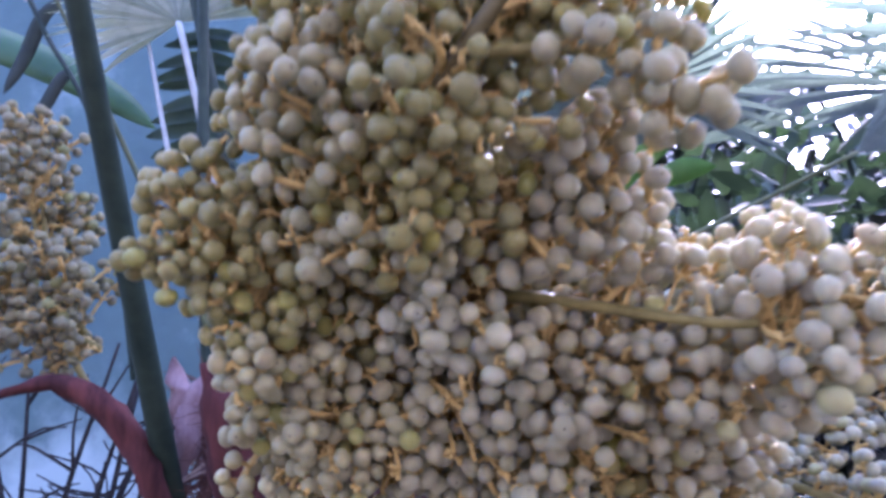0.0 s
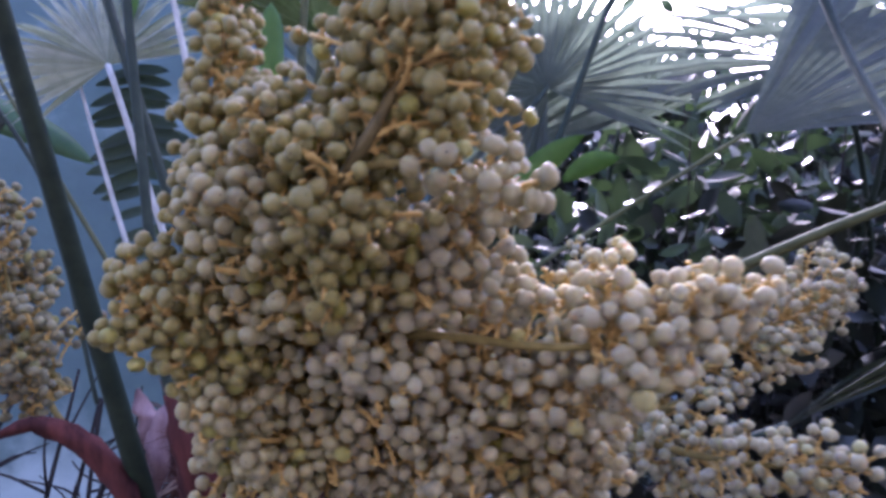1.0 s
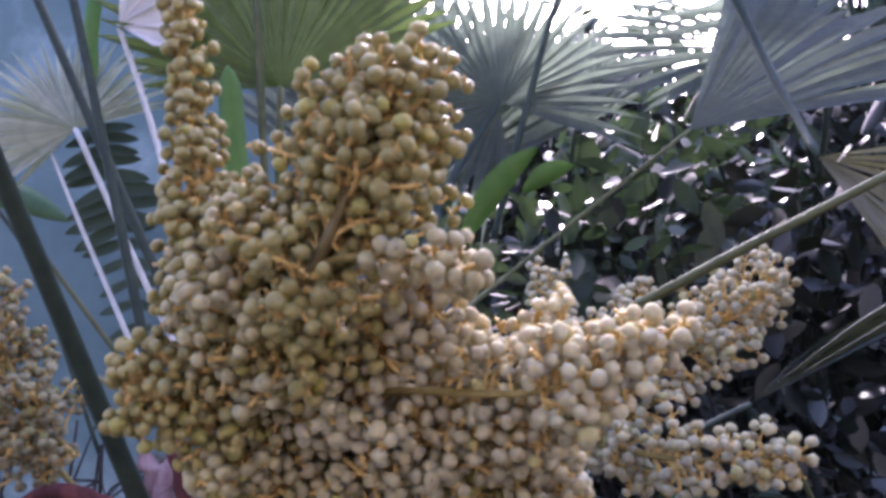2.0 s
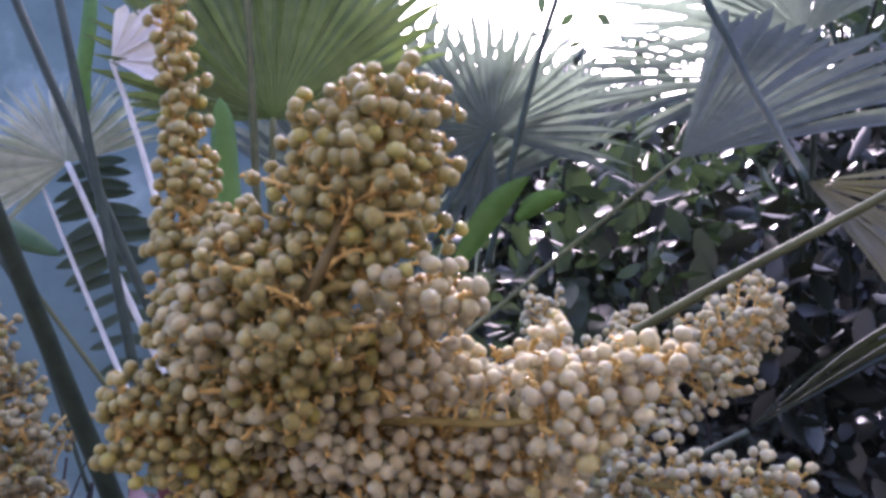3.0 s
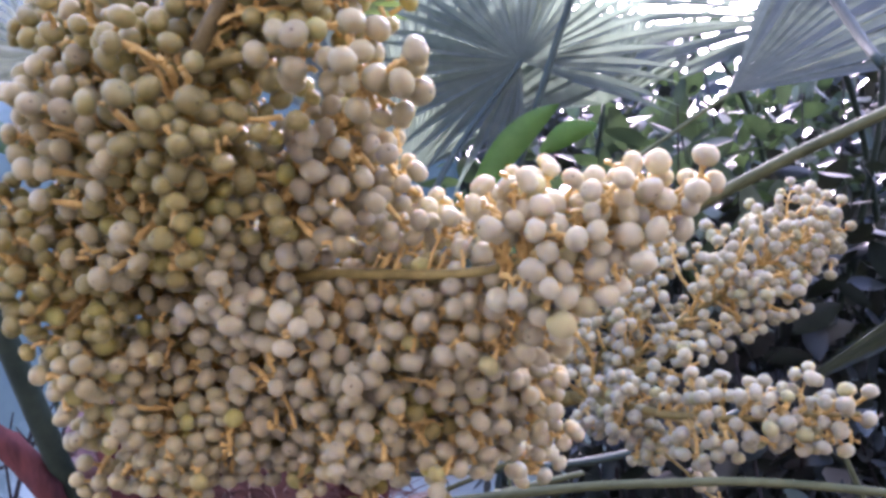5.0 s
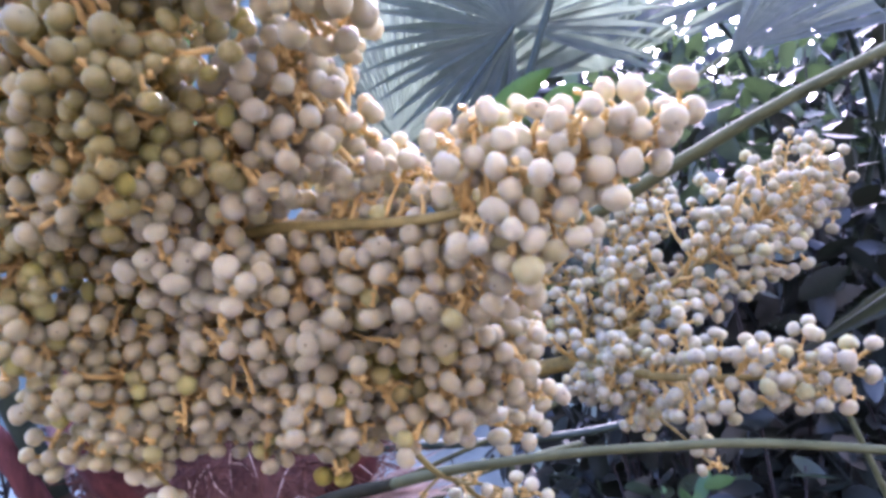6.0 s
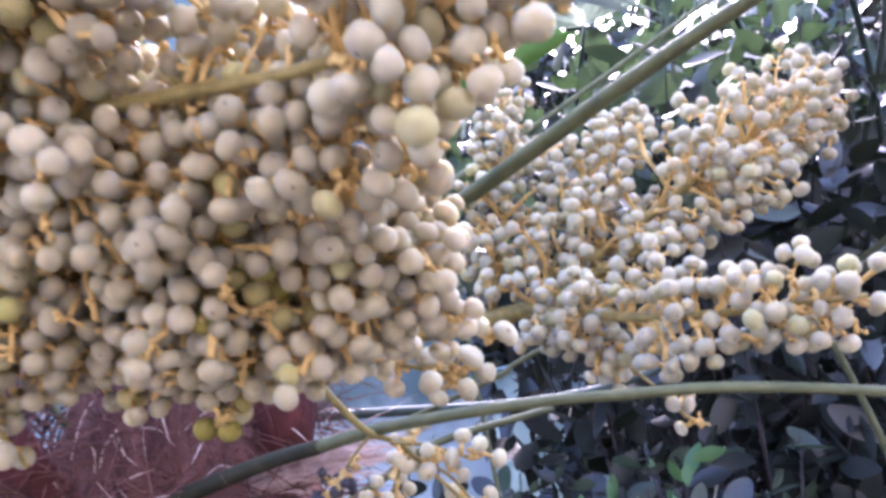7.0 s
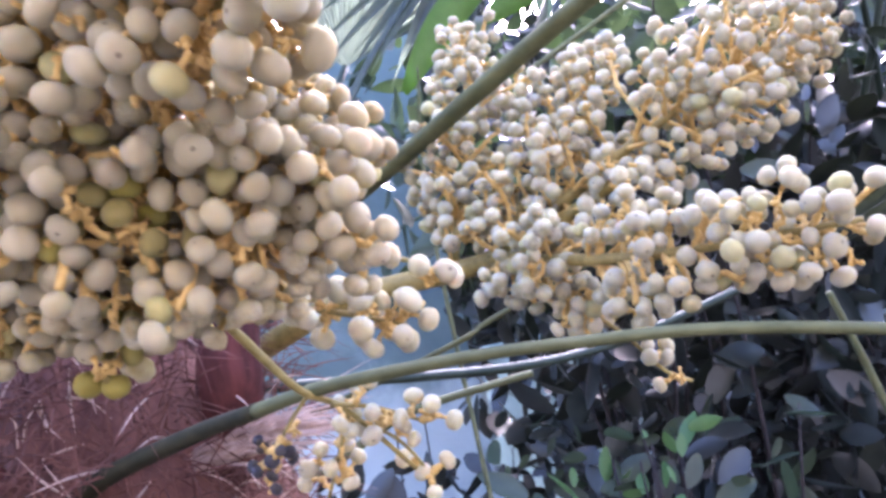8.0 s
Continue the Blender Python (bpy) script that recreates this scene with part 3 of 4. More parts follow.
fruit_branch(near, [(-0.04, 0.33, 1.515), (-0.062, 0.30, 1.512), (-0.078, 0.29, 1.505)], (0.003, 0.0012), (0.026, 0.024, 0.016), 70, 22, BERRY_MID, 50, size=0.0041, crowd=0.87)
fruit_branch(near, [(-0.05, 0.34, 1.48), (-0.046, 0.335, 1.45), (-0.030, 0.332, 1.424)], (0.0014, 0.0009), (0.008, 0.007, 0.008), 12, 30, BERRY_PALE, 14, first=0.45)
fruit_branch(near, [(0.04, 0.37, 1.455), (0.10, 0.385, 1.436), (0.132, 0.39, 1.424)], (0.0016, 0.001), (0.008, 0.007, 0.010), 16, 21, BERRY_PALE, 12, first=0.4)
fruit_branch(near, [(0.085, 0.365, 1.458), (0.117, 0.38, 1.455), (0.141, 0.39, 1.446), (0.147, 0.39, 1.439)], (0.0013, 0.0008), (0.004, 0.004, 0.006), 9, 36, BERRY_PALE, 6, first=0.8)

far = panicle("spreading panicle of small pale grey palm berries", [(-0.02, 0.62, 1.41), (0.05, 0.58, 1.435), (0.098, 0.56, 1.448), (0.185, 0.52, 1.451), (0.25, 0.48, 1.475)], (0.0085, 0.0075, 0.0062, 0.003))
fruit_branch(far, [(0.18, 0.52, 1.451), (0.235, 0.43, 1.433), (0.305, 0.372, 1.428)], (0.004, 0.0012), (0.032, 0.034, 0.024, 0.017), 74, 31, BERRY_GREY, 90, size=0.0045, crowd=0.95, sprays=12, bare=0.45)
fruit_branch(far, [(0.19, 0.515, 1.455), (0.30, 0.50, 1.512), (0.40, 0.52, 1.552)], (0.004, 0.0012), (0.037, 0.047, 0.043, 0.024), 112, 32, BERRY_GREY, 90, size=0.0045, crowd=0.95, sprays=24, bare=0.45)
fruit_branch(far, [(0.16, 0.53, 1.455), (0.185, 0.55, 1.53), (0.20, 0.58, 1.60)], (0.003, 0.0012), (0.037, 0.042, 0.020), 62, 33, BERRY_GREY, 20, size=0.0045, crowd=0.95, sprays=20, bare=0.45)
fruit_branch(far, [(0.19, 0.51, 1.46), (0.24, 0.54, 1.52), (0.285, 0.57, 1.568)], (0.003, 0.0012), (0.036, 0.036, 0.012), 50, 34, BERRY_GREY, 20, size=0.0045, crowd=0.95, sprays=14, bare=0.45)
fruit_branch(far, [(0.185, 0.50, 1.445), (0.205, 0.48, 1.425), (0.225, 0.475, 1.412)], (0.002, 0.001), (0.028, 0.022, 0.010), 34, 35, BERRY_GREY, 20, size=0.0045, crowd=0.92)
fruit_branch(far, [(0.205, 0.48, 1.425), (0.232, 0.475, 1.400), (0.252, 0.485, 1.376), (0.268, 0.495, 1.366)], (0.0015, 0.0009, 0.0011), (0.006, 0.006, 0.006), 5, 37, BERRY_GREY, 6, size=0.0043, first=0.3)

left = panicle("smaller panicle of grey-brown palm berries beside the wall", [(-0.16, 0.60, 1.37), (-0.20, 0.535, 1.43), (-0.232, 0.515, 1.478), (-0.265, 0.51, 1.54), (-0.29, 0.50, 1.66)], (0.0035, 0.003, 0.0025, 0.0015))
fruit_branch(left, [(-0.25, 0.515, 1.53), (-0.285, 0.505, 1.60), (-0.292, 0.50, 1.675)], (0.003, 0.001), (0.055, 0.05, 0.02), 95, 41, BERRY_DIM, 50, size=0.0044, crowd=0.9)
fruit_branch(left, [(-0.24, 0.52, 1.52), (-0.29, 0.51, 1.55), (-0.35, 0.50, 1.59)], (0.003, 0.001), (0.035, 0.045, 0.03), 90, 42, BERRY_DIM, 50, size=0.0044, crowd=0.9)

low = panicle("sparse drooping fruit strand below the main panicle", [(0.040, 0.39, 1.470), (0.062, 0.415, 1.433), (0.079, 0.43, 1.406), (0.095, 0.447, 1.392), (0.121, 0.456, 1.358)], (0.0022, 0.002, 0.0015, 0.001))
fruit_branch(low, [(0.090, 0.44, 1.396), (0.108, 0.45, 1.390), (0.130, 0.455, 1.378)], (0.0012, 0.0008), (0.014, 0.014, 0.012), 9, 51, BERRY_PALE, 20, size=0.0044, crowd=1.05, bare=0.6)
fruit_branch(low, [(0.082, 0.435, 1.403), (0.066, 0.45, 1.388), (0.050, 0.462, 1.366)], (0.001, 0.0007), (0.010, 0.010, 0.008), 8, 53, BERRY_DARK, 12, size=0.0032, crowd=1.0, lift=-0.5, first=0.5)
fruit_branch(low, [(0.096, 0.448, 1.391), (0.088, 0.458, 1.374), (0.076, 0.47, 1.350)], (0.0012, 0.0008), (0.012, 0.014, 0.014), 10, 52, BERRY_PALE, 20, size=0.0044, crowd=1.05, bare=0.6)
fruit_branch(low, [(0.100, 0.449, 1.386), (0.116, 0.455, 1.372), (0.128, 0.46, 1.352)], (0.0011, 0.0007), (0.010, 0.010, 0.010), 7, 54, BERRY_PALE, 12, size=0.0043, crowd=1.05, bare=0.6)


# ---- fronds ----
def segment_mesh(length, angle, split, droop, mat, fold=0.35):
    """One folded blade of a fan leaf along +y, fused to its neighbours up to the split."""
    verts, faces, n = [], [], 12
    half = math.tan(angle / 2)
    for i in range(n + 1):
        u = i / n
        y = u * length
        w = y * half * 1.14 if u <= split else split * length * half * 1.14 * (1 - ((u - split) / (1 - split)) ** 1.3)
        z = -droop * length * max(0, u - 0.45) ** 2
        verts += [(-w, y, z), (0, y, z - fold * w), (w, y, z)]
    for i in range(n):
        a = 3 * i
        faces += [(a, a + 1, a + 4, a + 3), (a + 1, a + 2, a + 5, a + 4)]
    return mesh_of("segment", verts, faces, mat, smooth=False)


def fan(label, hub, way, normal, petiole, radii, stem_mat, mat, length, count, spread, split=0.55, droop=0.3, seed=0, cup=0.15, short=0.28, fold=0.35):
    """A fan leaf: its petiole, and its folded segments spread round the hub."""
    t = thing("palm_frond", label, "palm leaf", hub, group="fan palm leaves")
    if petiole:
        tube_part("petiole", np.array(petiole) - np.array(hub), radii, stem_mat, t, flat=0.75)
    rng = np.random.default_rng(seed)
    y = Vector(way).normalized()
    x = y.cross(Vector(normal)).normalized()
    z = x.cross(y)
    frame_m = Matrix((x, y, z)).transposed().to_4x4()
    step = radians(spread) / count
    me = segment_mesh(length, step, split, droop, mat, fold)
    for k in range(count):
        a = (k + 0.5) * step - radians(spread) / 2
        f = abs(a) / (radians(spread) / 2)
        s = (1 - short * f * f) * rng.uniform(0.92, 1.05)
        m = frame_m @ Matrix.Rotation(-a, 4, "Z") @ Matrix.Rotation(cup * f * f + rng.normal() * 0.03, 4, "X") @ Matrix.Rotation(rng.normal() * 0.08, 4, "Y") @ Matrix.Diagonal((1, s, 1, 1))
        part("segment", me, t, m=m)
    return t


# stalks on the shaded side
def stalk(label, points, radii, mat, base=0.0, n=30):
    t = thing("leaf_stalk", label, "leaf stalk", points[0], group="palm leaf stalks")
    line = spline(points, 2 * n) - np.array(points[0])
    girth = np.interp(np.linspace(0, 1, 2 * n), np.linspace(0, 1, len(radii)), radii)
    # base: leading share of the stalk that has shade put into its colour
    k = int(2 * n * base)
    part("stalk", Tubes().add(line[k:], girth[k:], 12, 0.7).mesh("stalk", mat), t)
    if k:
        part("shaded_length", Tubes().add(line[: k + 1], girth[: k + 1] + 0.0003, 12, 0.72).mesh("shaded_length", PETIOLE_SHADED), t, "darkened stalk length with the fruit's shade in its colour")
    return t


stalk("dark green upright palm leaf stalk", [(-0.186, 0.603, 1.31), (-0.184, 0.533, 1.408), (-0.183, 0.431, 1.551), (-0.182, 0.329, 1.694), (-0.181, 0.227, 1.837)], (0.0098, 0.0088, 0.0067, 0.0054), PETIOLE_DARK)
stalk("dark green straight palm leaf stalk near the wall", [(-0.18, 0.60, 1.42), (-0.198, 0.60, 1.595), (-0.208, 0.60, 1.75), (-0.222, 0.60, 1.964), (-0.24, 0.60, 2.2)], (0.007, 0.0065, 0.006), PETIOLE_DARK)
stalk("slender dark palm leaf stalk leaning behind another", [(-0.149, 0.664, 1.5), (-0.238, 0.663, 1.842), (-0.289, 0.662, 2.039), (-0.344, 0.662, 2.25)], (0.0075, 0.007), PETIOLE_DARK)
stalk("slender grey-green palm leaf stalk", [(-0.112, 0.531, 1.43), (-0.181, 0.532, 1.559), (-0.253, 0.533, 1.695), (-0.330, 0.534, 1.84)], (0.0035, 0.003, 0.002), PETIOLE_GREEN)
stalk("thin grey palm leaf stalk below the fruit", [(-0.02, 0.62, 1.36), (0.148, 0.60, 1.405), (0.177, 0.60, 1.416), (0.25, 0.60, 1.44)], (0.003, 0.0025), PETIOLE_GREEN)
stalk("grey-green palm leaf stalk under the thick one", [(-0.03, 0.68, 1.30), (0.06, 0.70, 1.338), (0.11, 0.70, 1.358), (0.185, 0.70, 1.366), (0.21, 0.70, 1.368)], (0.006, 0.004), PETIOLE_GREEN)
stalk("thin pale stalk beside the hedge", [(0.405, 0.60, 1.39), (0.415, 0.60, 1.35), (0.427, 0.60, 1.297), (0.494, 0.60, 1.0), (0.72, 0.60, -0.02)], (0.003, 0.004), PETIOLE_GREEN)

stalk("slender pale grey palm leaf stalk", [(-0.15, 0.80, 1.14), (-0.230, 0.795, 1.45), (-0.308, 0.79, 1.75), (-0.345, 0.79, 1.90)], (0.0055, 0.0045, 0.002), PETIOLE_PALE)

# pale fan by the wall
fan("pale grey-green fan leaf against the blue wall", (-0.307, 0.79, 1.905), (-0.42, 0.1, 0.85), (0.1, -1, 0.25),
    [(-0.08, 0.80, 1.20), (-0.222, 0.81, 1.593), (-0.307, 0.79, 1.905)], (0.006, 0.0045), PETIOLE_PALE, FAN_PALE, 0.15, 34, 225, 0.5, 0.35, 3, fold=0.9, short=0.15)
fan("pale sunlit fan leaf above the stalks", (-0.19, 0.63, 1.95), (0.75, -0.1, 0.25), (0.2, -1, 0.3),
    [(-0.12, 0.62, 1.45), (-0.17, 0.63, 1.828), (-0.19, 0.63, 1.95)], (0.005, 0.0035), PETIOLE_PALE, FAN_SUNLIT, 0.085, 10, 120, 0.85, 0.2, 4)
# green fan behind the fruit
fan("green backlit fan leaf behind the fruit", (-0.034, 0.65, 1.862), (0.18, 0.05, 1), (0.1, -1, 0.05),
    [(-0.08, 0.66, 1.42), (-0.060, 0.65, 1.70), (-0.034, 0.65, 1.862)], (0.007, 0.005), PETIOLE_GREEN, FAN_GREEN, 0.30, 36, 190, 0.62, 0.2, 5, short=0.55, fold=0.8)
stalk("upright grey-green stalk before the green fan", [(-0.095, 0.60, 1.45), (-0.0665, 0.63, 1.738), (-0.0419, 0.63, 1.956), (-0.02, 0.64, 2.15)], (0.0065, 0.006, 0.005), PETIOLE_GREEN)
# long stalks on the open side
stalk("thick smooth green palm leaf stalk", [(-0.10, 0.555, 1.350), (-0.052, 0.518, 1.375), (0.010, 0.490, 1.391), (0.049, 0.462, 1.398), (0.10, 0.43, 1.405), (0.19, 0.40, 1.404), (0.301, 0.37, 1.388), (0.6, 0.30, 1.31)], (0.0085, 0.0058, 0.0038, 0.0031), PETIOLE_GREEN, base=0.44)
stalk("long smooth grey-green palm leaf stalk", [(0.03, 0.64, 1.485), (0.134, 0.55, 1.520), (0.20, 0.475, 1.541), (0.25, 0.432, 1.559), (0.31, 0.40, 1.580), (0.378, 0.385, 1.600), (0.60, 0.35, 1.665)], (0.0075, 0.0066, 0.0055, 0.005), PETIOLE_GREEN)
fan("dry folded fan leaf hanging from a dark stalk", (0.420, 0.45, 1.648), (0.62, -0.12, -0.62), (0.35, -0.9, 0.15),
    [(1.75, 1.2, 0.0), (1.70, 1.2, 1.2), (1.30, 1.05, 2.45), (0.70, 0.80, 2.48), (0.485, 0.64, 2.02), (0.466, 0.58, 1.82), (0.440, 0.50, 1.70), (0.420, 0.45, 1.648)], (0.009, 0.008, 0.007, 0.005, 0.0035), PETIOLE_DARK, FAN_DRY, 0.24, 20, 84, 0.9, 0.1, 6, fold=0.9)
fan("dark green fan leaf on a thin stalk", (0.552, 0.96, 1.808), (0.85, 0.1, 0.33), (-0.1, -0.9, 0.5),
    [(0.05, 0.80, 1.545), (0.30, 0.92, 1.678), (0.552, 0.96, 1.808)], (0.005, 0.004), PETIOLE_GREEN, FAN_DARK, 0.5, 20, 70, 0.84, 0.2, 7)
fan("dark backlit fan leaf with starry narrow blades", (0.285, 1.05, 1.932), (-0.35, 0.1, 0.85), (-0.15, -0.9, 0.3),
    [(0.0, 0.7, 1.45), (0.13, 0.95, 1.74), (0.285, 1.05, 1.932)], (0.006, 0.005), PETIOLE_DARK, FAN_DARK, 0.27, 40, 300, 0.45, 0.3, 8, short=0.1, fold=0.8)
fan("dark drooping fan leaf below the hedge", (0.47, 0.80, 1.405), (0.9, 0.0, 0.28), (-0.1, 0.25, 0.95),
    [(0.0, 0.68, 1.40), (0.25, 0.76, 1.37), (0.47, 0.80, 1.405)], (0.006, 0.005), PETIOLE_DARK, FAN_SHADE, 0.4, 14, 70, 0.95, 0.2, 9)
fan("dark fan leaf with blades hanging sideways", (0.72, 1.4, 2.10), (-0.95, 0.0, -0.12), (0.1, -0.55, 0.8),
    [(0.95, 1.7, 1.3), (0.85, 1.5, 1.9), (0.72, 1.4, 2.10)], (0.008, 0.006), PETIOLE_DARK, FAN_DARK, 0.36, 24, 120, 0.7, 0.3, 13)
fan("dim green fan leaf rising behind the fruit", (0.09, 1.1, 1.79), (0.24, 0.1, 0.95), (0.0, -0.9, 0.3),
    [(0.0, 0.75, 1.45), (0.05, 0.95, 1.65), (0.09, 1.1, 1.79)], (0.006, 0.005), PETIOLE_DARK, FAN_DARK, 0.50, 30, 125, 0.7, 0.3, 14, fold=0.6)
fan("dark overhead fan leaf with frayed tips", (0.95, 1.15, 2.05), (-0.1, -0.1, 0.5), (0.1, -0.8, -0.4),
    [(0.9, 1.5, 1.4), (0.95, 1.25, 1.8), (0.95, 1.15, 2.05)], (0.008, 0.006), PETIOLE_DARK, FAN_DARK, 0.55, 26, 170, 0.34, 0.4, 10)
fan("dark overhead fan leaf near the sky gap", (0.18, 1.2, 2.25), (-0.35, -0.2, 0.5), (0.0, -0.9, -0.4),
    [(0.2, 1.5, 1.4), (0.2, 1.3, 1.9), (0.18, 1.2, 2.25)], (0.008, 0.006), PETIOLE_DARK, FAN_DARK, 0.45, 24, 150, 0.5, 0.4, 11)
fan("dark overhead fan leaf spread against the sky", (1.35, 1.6, 2.35), (-0.3, -0.1, 0.6), (0.1, -0.8, -0.4),
    [(1.5, 2.0, 1.4), (1.4, 1.7, 2.0), (1.35, 1.6, 2.35)], (0.008, 0.006), PETIOLE_DARK, FAN_DARK, 0.7, 26, 190, 0.32, 0.4, 12)

fan("dark fan leaf with frayed tips below the sky gap", (0.475, 1.3, 1.93), (-0.15, 0.05, 0.95), (0.0, -0.9, 0.3),
    [(0.3, 1.6, 1.2), (0.42, 1.4, 1.7), (0.475, 1.3, 1.93)], (0.007, 0.005), PETIOLE_DARK, FAN_DARK, 0.27, 28, 165, 0.62, 0.25, 15, fold=0.6)
fan("broad dim fan leaf with blades fanning sideways", (0.83, 1.15, 1.98), (-0.9, 0.0, 0.12), (0.05, -0.8, 0.5),
    [(1.1, 1.6, 1.3), (0.95, 1.3, 1.8), (0.83, 1.15, 1.98)], (0.007, 0.005), PETIOLE_DARK, FAN_DARK, 0.36, 22, 85, 0.8, 0.2, 16, fold=0.5)
stalk("dark slanting palm leaf stalk against the sky", [(0.22, 1.0, 1.70), (0.345, 1.0, 1.96), (0.43, 1.0, 2.12), (0.6, 1.02, 2.4)], (0.008, 0.007), PETIOLE_DARK)


def strap_leaf(label, points, width, n=20, mat=None):
    t = thing("strap_leaf", label, "leaf", points[0])
    line = spline(points, n) - np.array(points[0])
    verts, faces = [], []
    for i, p in enumerate(line):
        u = i / (n - 1)
        tan = unit(line[min(i + 1, n - 1)] - line[max(i - 1, 0)])
        side = unit(np.cross(tan, (0.1, -1, 0.35)))
        up = np.cross(side, tan)
        w = width * min(1, u * 5 + 0.3) * (1 - u ** 9)
        verts += [p + side * w, p + side * w * 0.4 + up * w * 0.12, p + up * w * 0.2, p - side * w * 0.4 + up * w * 0.12, p - side * w]
    for i in range(n - 1):
        for k in range(4):
            a = 5 * i + k
            faces.append((a, a + 1, a + 6, a + 5))
    blade = part("blade", mesh_of("blade", verts, faces, mat or STRAP), t)
    blade.modifiers.new("thick", "SOLIDIFY").thickness = 0.0008
    return t


strap_leaf("broad arching green strap leaf", [(-1.15, 1.15, 0.0), (-1.1, 1.1, 1.1), (-0.92, 0.97, 1.88), (-0.735, 0.90, 1.962), (-0.612, 0.90, 1.938), (-0.504, 0.90, 1.896), (-0.430, 0.90, 1.858), (-0.368, 0.90, 1.814)], 0.027, 48)
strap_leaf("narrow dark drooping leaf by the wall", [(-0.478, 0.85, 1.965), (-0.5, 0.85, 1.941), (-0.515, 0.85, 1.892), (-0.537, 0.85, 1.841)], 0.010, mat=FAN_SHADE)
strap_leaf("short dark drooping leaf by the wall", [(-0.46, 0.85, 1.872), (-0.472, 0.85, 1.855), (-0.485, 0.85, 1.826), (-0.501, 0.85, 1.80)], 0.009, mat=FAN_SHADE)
stalk("thin dark stalk of a drooping leaf", [(-0.62, 0.85, 2.12), (-0.533, 0.85, 1.99), (-0.49, 0.85, 1.914), (-0.442, 0.85, 1.839), (-0.40, 0.85, 1.74), (-0.36, 0.87, 1.5)], (0.005, 0.004), PETIOLE_DARK)
strap_leaf("folded pale green young fan leaf", [(-0.095, 0.61, 1.52), (-0.090, 0.60, 1.70), (-0.086, 0.60, 1.785), (-0.081, 0.60, 1.84), (-0.079, 0.60, 1.875)], 0.013, mat=LEAF_BRIGHT)
strap_leaf("dry ochre leaf tip hanging by the wall", [(-0.60, 0.85, 2.09), (-0.53, 0.82, 2.085), (-0.507, 0.81, 2.04), (-0.500, 0.80, 1.985), (-0.492, 0.80, 1.935)], 0.012, mat=STRAW)
strap_leaf("upright yellow-green young leaf", [(-0.282, 0.80, 1.965), (-0.278, 0.80, 2.02), (-0.262, 0.80, 2.09), (-0.25, 0.82, 2.2)], 0.010, mat=LEAF_BRIGHT)


def fern(label, points, count, length):
    t = thing("fern_frond", label, "fern", points[0])
    line = spline(points, 60) - np.array(points[0])
    tube_part("midrib", np.array(points) - np.array(points[0]), (0.0015, 0.0008), PETIOLE_DARK, t)
    verts, faces = [], []
    for i in range(9):
        u = i / 8
        w = 0.17 * math.sin(math.pi * min(1, 0.2 + u * 0.8)) ** 0.6
        verts += [(-w, u, 0), (0, u, -0.05), (w, u, 0)]
    for i in range(8):
        a = 3 * i
        faces += [(a, a + 1, a + 4, a + 3), (a + 1, a + 2, a + 5, a + 4)]
    me = mesh_of("leaflet", verts, faces, FERN)
    for k in range(count):
        i = int(4 + 54 * k / count)
        tan = unit(line[i + 1] - line[i - 1])
        for s in (-1, 1):
            way = unit(np.array((s * 1.0, -0.15, 0.12 * math.sin(2.3 * k + s))) + tan * 0.3)
            ln = length * (1 - 0.45 * abs(2 * k / count - 0.8)) * (0.88 + 0.12 * math.sin(5.1 * k + 2 * s))
            x = Vector(way).cross(Vector((0, -1.0, 0.2))).normalized()
            y = Vector(way)
            z = x.cross(y)
            m = Matrix.Translation(line[i]) @ Matrix((x, y, z)).transposed().to_4x4() @ Matrix.Diagonal((ln, ln, ln, 1))
            part("leaflet", me, t, m=m)
    return t


fern("dark green fern frond with blunt leaflets", [(-0.302, 0.86, 1.945), (-0.296, 0.86, 1.859), (-0.292, 0.86, 1.757), (-0.289, 0.86, 1.616)], 14, 0.078)


# ---- hedge and shrubs ----
def leaf_template(fold=0.25, curl=0.2):
    verts, faces = [], []
    for i in range(7):
        u = i / 6
        w = 0.24 * math.sin(math.pi * min(1.0, 0.06 + u * 0.94)) ** 0.8
        z = -curl * (u - 0.3) ** 2
        verts += [(-w, u, z), (0, u, z - fold * w), (w, u, z)]
    for i in range(6):
        a = 3 * i
        faces += [(a, a + 1, a + 4, a + 3), (a + 1, a + 2, a + 5, a + 4)]
    return np.array(verts), np.array(faces)


LEAF_V, LEAF_F = leaf_template()


def foliage(name, places, sizes, ways, mat, parent, label, seed):
    rng = np.random.default_rng(seed)
    vs, fs = [], []
    for k, (p, s, w) in enumerate(zip(places, sizes, ways)):
        y = unit(w)
        x = unit(np.cross(y, rng.normal(size=3)))
        m = np.column_stack([x, y, np.cross(x, y)])
        vs.append((LEAF_V * s) @ m.T + p)
        fs.append(LEAF_F + k * len(LEAF_V))
    me = mesh_of(name, np.vstack(vs), np.vstack(fs).tolist(), mat)
    return part(name, me, parent, label, kind="stuff")


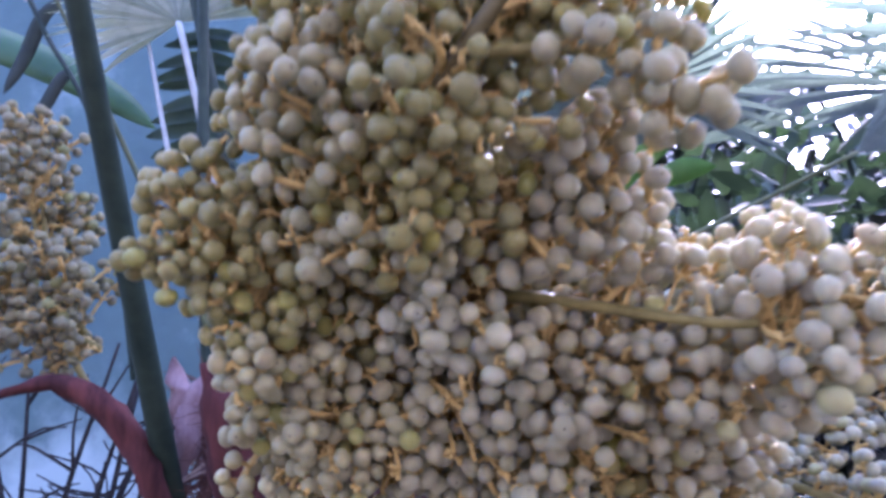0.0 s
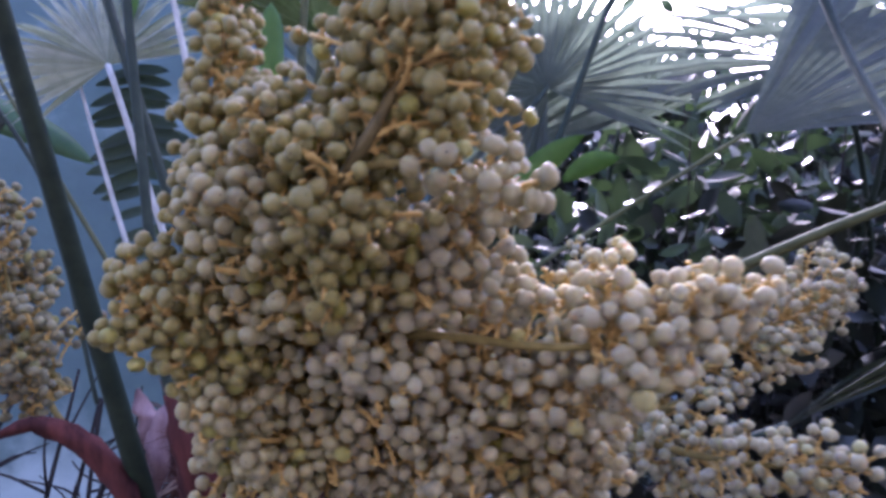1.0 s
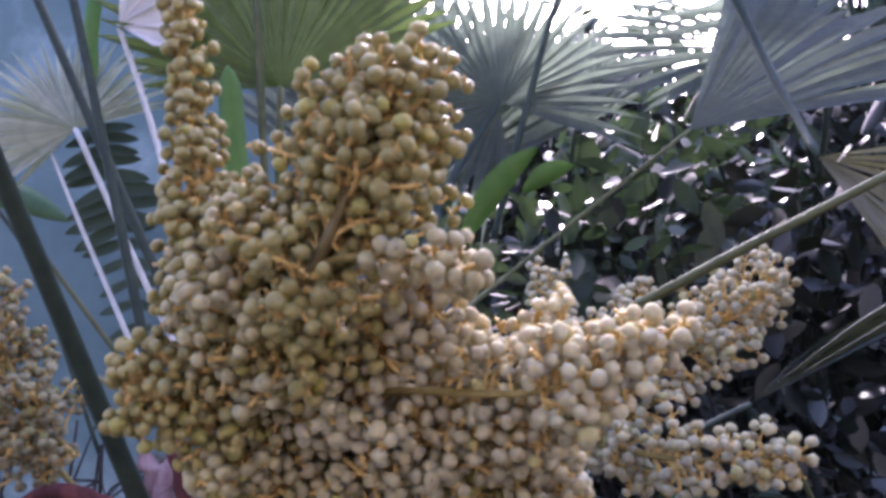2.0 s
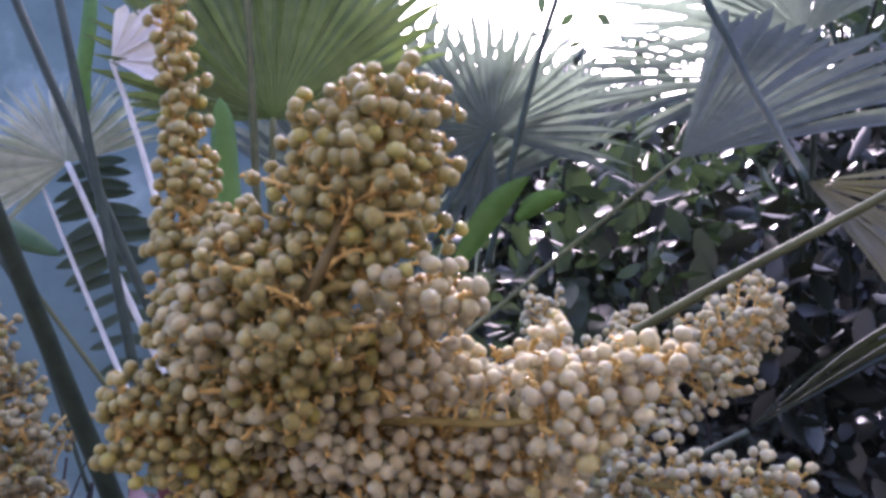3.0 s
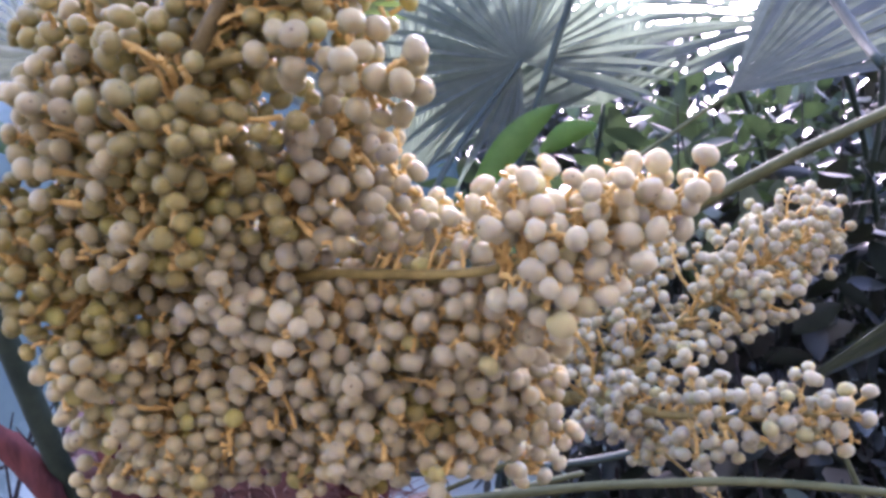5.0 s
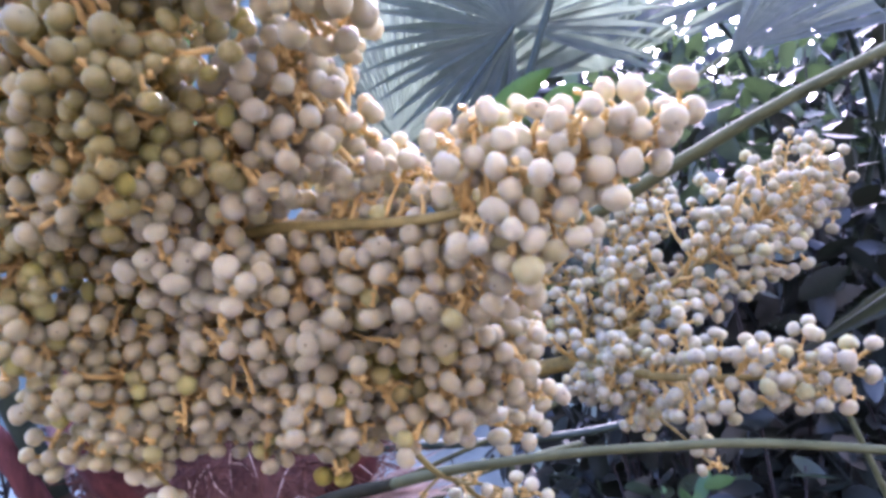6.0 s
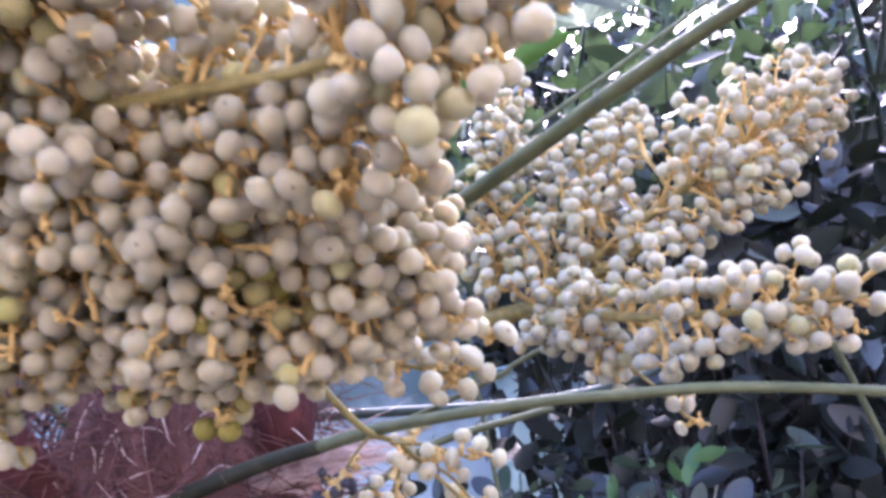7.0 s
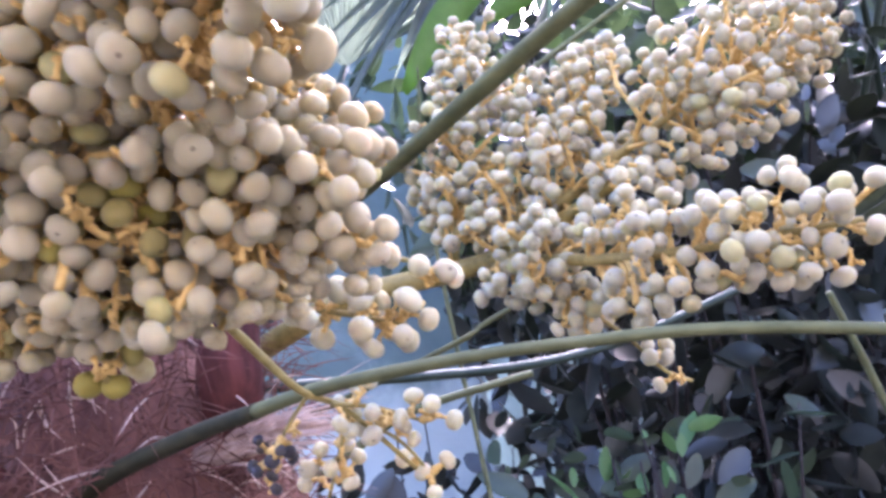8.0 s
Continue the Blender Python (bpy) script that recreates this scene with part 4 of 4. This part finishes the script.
def shrub(label, foot, size, count, leaf, mat, seed, group="hedge shrubs", name="shrub", droop=0.5):
    """Stems from one foot, and leaves hung all through an uneven crown."""
    t = thing(name, label, "shrub", foot, group=group)
    rng = np.random.default_rng(seed)
    places, ways = [], []
    sx, sy, z0, z1 = size
    for k in range(6):
        end = np.array((rng.uniform(-sx, sx) * 0.9, rng.uniform(-sy, sy) * 0.9, rng.uniform(z0 + 0.5 * (z1 - z0), z1)))
        pts = [(0.03 * rng.normal(), 0.03 * rng.normal(), 0), end * (0.4, 0.4, 0.5) + rng.normal(size=3) * 0.04, end]
        tube_part("stem", pts, (0.007, 0.004, 0.0015), BARK, t, n=14, sides=6)
    for _ in range(count):
        while True:
            p = np.array((rng.uniform(-1, 1), rng.uniform(-1, 1), rng.uniform(0, 1)))
            edge = 0.75 + 0.5 * noise.noise((p[0] * 1.7 + seed, p[1] * 1.7, p[2] * 2.2))
            if p[0] ** 2 + p[1] ** 2 < edge + 0.3 and p[2] < edge + 0.15:
                break
        places.append(p * (sx, sy, z1 - z0) + (0, 0, z0))
        ways.append(rng.normal(size=3) * 0.8 + np.array((0, -0.35, -droop)))
    foliage("foliage", places, leaf * rng.uniform(0.4, 1.15, count), ways, mat, t, "overlapping leaves", seed)
    return t


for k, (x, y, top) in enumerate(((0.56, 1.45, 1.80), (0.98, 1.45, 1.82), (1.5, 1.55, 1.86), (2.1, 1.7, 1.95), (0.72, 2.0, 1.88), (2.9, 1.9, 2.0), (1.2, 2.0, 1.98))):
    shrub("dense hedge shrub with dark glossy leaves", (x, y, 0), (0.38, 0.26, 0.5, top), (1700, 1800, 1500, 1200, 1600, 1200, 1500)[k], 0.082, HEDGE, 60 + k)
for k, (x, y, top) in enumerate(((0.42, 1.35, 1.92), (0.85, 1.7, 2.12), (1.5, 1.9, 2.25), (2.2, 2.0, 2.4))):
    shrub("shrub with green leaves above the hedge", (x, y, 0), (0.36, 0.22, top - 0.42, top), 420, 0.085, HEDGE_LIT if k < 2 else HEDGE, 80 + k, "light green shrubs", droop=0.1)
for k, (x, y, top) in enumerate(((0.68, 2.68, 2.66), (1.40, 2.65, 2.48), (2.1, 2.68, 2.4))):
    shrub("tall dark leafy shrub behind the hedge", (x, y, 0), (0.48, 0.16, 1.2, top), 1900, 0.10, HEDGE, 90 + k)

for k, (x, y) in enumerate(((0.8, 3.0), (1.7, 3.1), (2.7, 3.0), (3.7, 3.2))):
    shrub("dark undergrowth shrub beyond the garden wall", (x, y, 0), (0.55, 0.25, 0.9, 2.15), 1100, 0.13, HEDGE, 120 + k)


def seedling():
    t = thing("seedling", "slender seedling with large bright green leaves", "plant", (0.16, 0.97, 0), group="light green shrubs")
    tube_part("stem", [(0, 0, 0), (0.012, 0.0, 0.8), (0.0, -0.01, 1.5), (0.022, -0.02, 1.73)], (0.005, 0.003, 0.0015), PETIOLE_GREEN, t)
    for x0, z0, dx, dz, width in ((0.0, 1.71, 0.145, 0.125, 0.020), (0.11, 1.765, 0.082, 0.022, 0.016)):
        verts, faces = [], []
        for i in range(13):
            u = i / 12
            w = width * math.sin(math.pi * min(1.0, 0.05 + 0.95 * u)) ** 0.8
            n = math.hypot(dx, dz)
            c = np.array((x0 + dx * u, -0.02 - 0.02 * u, z0 + dz * u - 0.10 * n * (2 * u - 1) ** 2))
            side = np.array((-dz, -0.25 * n, dx)) / n
            verts += [c - side * w, c + np.array((0, 0.25 * w, 0)), c + side * w]
        for i in range(12):
            a = 3 * i
            faces += [(a, a + 1, a + 4, a + 3), (a + 1, a + 2, a + 5, a + 4)]
        blade = part("leaf", mesh_of("leaf", verts, faces, LEAF_BRIGHT), t)
        blade.modifiers.new("thick", "SOLIDIFY").thickness = 0.0006
    return t


seedling()
shrub("low leafy green shrub before the wall", (0.42, 1.2, 0), (0.25, 0.15, 0.9, 1.25), 130, 0.064, HEDGE_LIT, 96, "light green shrubs", droop=0.2)


shrub("dark leafy shrub low against the pale wall", (0.10, 1.45, 0), (0.25, 0.14, 0.75, 1.27), 260, 0.075, HEDGE, 97)
shrub("small shrub with fresh green leaves in the hedge", (0.375, 1.15, 0), (0.09, 0.05, 1.13, 1.24), 14, 0.06, STRAP, 98, "light green shrubs", droop=0.3)


def tree(label, foot, height, spread, count, leaf, mat, seed, low=0.35):
    t = thing("tree", label, "tree", foot, group="garden trees")
    rng = np.random.default_rng(seed)
    tube_part("trunk", [(0, 0, -0.05), (0.05, 0, 0.45 * height), (0.0, 0.06, 0.8 * height)], (0.07, 0.05, 0.02), BARK, t, n=20, sides=10)
    places, ways = [], []
    for k in range(14):
        z = rng.uniform(low, 0.75) * height
        a = rng.random() * 6.28
        end = np.array((math.cos(a), math.sin(a), 0)) * spread * rng.uniform(0.4, 1) + (0, 0, min(height, z + rng.uniform(0.05, 0.35) * height))
        start = np.array((0.03, 0.02, z))
        limb = spline([start, (start + end) / 2 + rng.normal(size=3) * 0.08, end], 14)
        part("limb", Tubes().add(limb, (0.022, 0.005), 6).mesh("limb", BARK), t)
        for _ in range(count // 14):
            p = limb[int(rng.integers(4, 14))] + rng.normal(size=3) * (0.24, 0.24, 0.17) * spread * 0.75
            places.append(p)
            ways.append(rng.normal(size=3) * 0.7 + np.array((0, 0, -0.5)))
    foliage("crown", places, leaf * rng.uniform(0.6, 1.2, len(places)), ways, mat, t, "uneven leafy crown", seed)
    return t


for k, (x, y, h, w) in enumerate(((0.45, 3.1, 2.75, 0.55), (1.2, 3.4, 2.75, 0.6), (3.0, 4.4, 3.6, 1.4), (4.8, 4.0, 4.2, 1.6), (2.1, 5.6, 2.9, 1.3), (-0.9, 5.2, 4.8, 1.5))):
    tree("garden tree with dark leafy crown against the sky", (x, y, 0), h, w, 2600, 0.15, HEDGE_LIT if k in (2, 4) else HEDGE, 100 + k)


def bare_bush():
    t = thing("bare_bush", "dark leafless twiggy bush against the wall", "bush", (-0.50, 1.0, 0))
    rng = np.random.default_rng(9)
    for k in range(17):
        p = np.array((rng.normal() * 0.04, rng.normal() * 0.03, 0))
        e = np.array((rng.uniform(-0.3, 0.32), rng.uniform(-0.1, 0.1), rng.uniform(1.36, 1.56)))
        line = spline([p, e * (0.35, 0.35, 0.6) + rng.normal(size=3) * 0.03, e * (0.7, 0.7, 0.85) + rng.normal(size=3) * 0.02, e], 16)
        tb = Tubes().add(line, (0.008, 0.005, 0.002), 5)
        for _ in range(7):
            i = int(rng.integers(8, 15))
            d = unit(np.array((rng.normal(), rng.normal() * 0.3, rng.uniform(0.1, 1.0))))
            tb.add(spline([line[i], line[i] + d * 0.05 + rng.normal(size=3) * 0.008, line[i] + d * rng.uniform(0.07, 0.13)], 6), (0.0022, 0.001), 4)
        part("twig", tb.mesh("twig", BARK), t)
    return t


bare_bush()
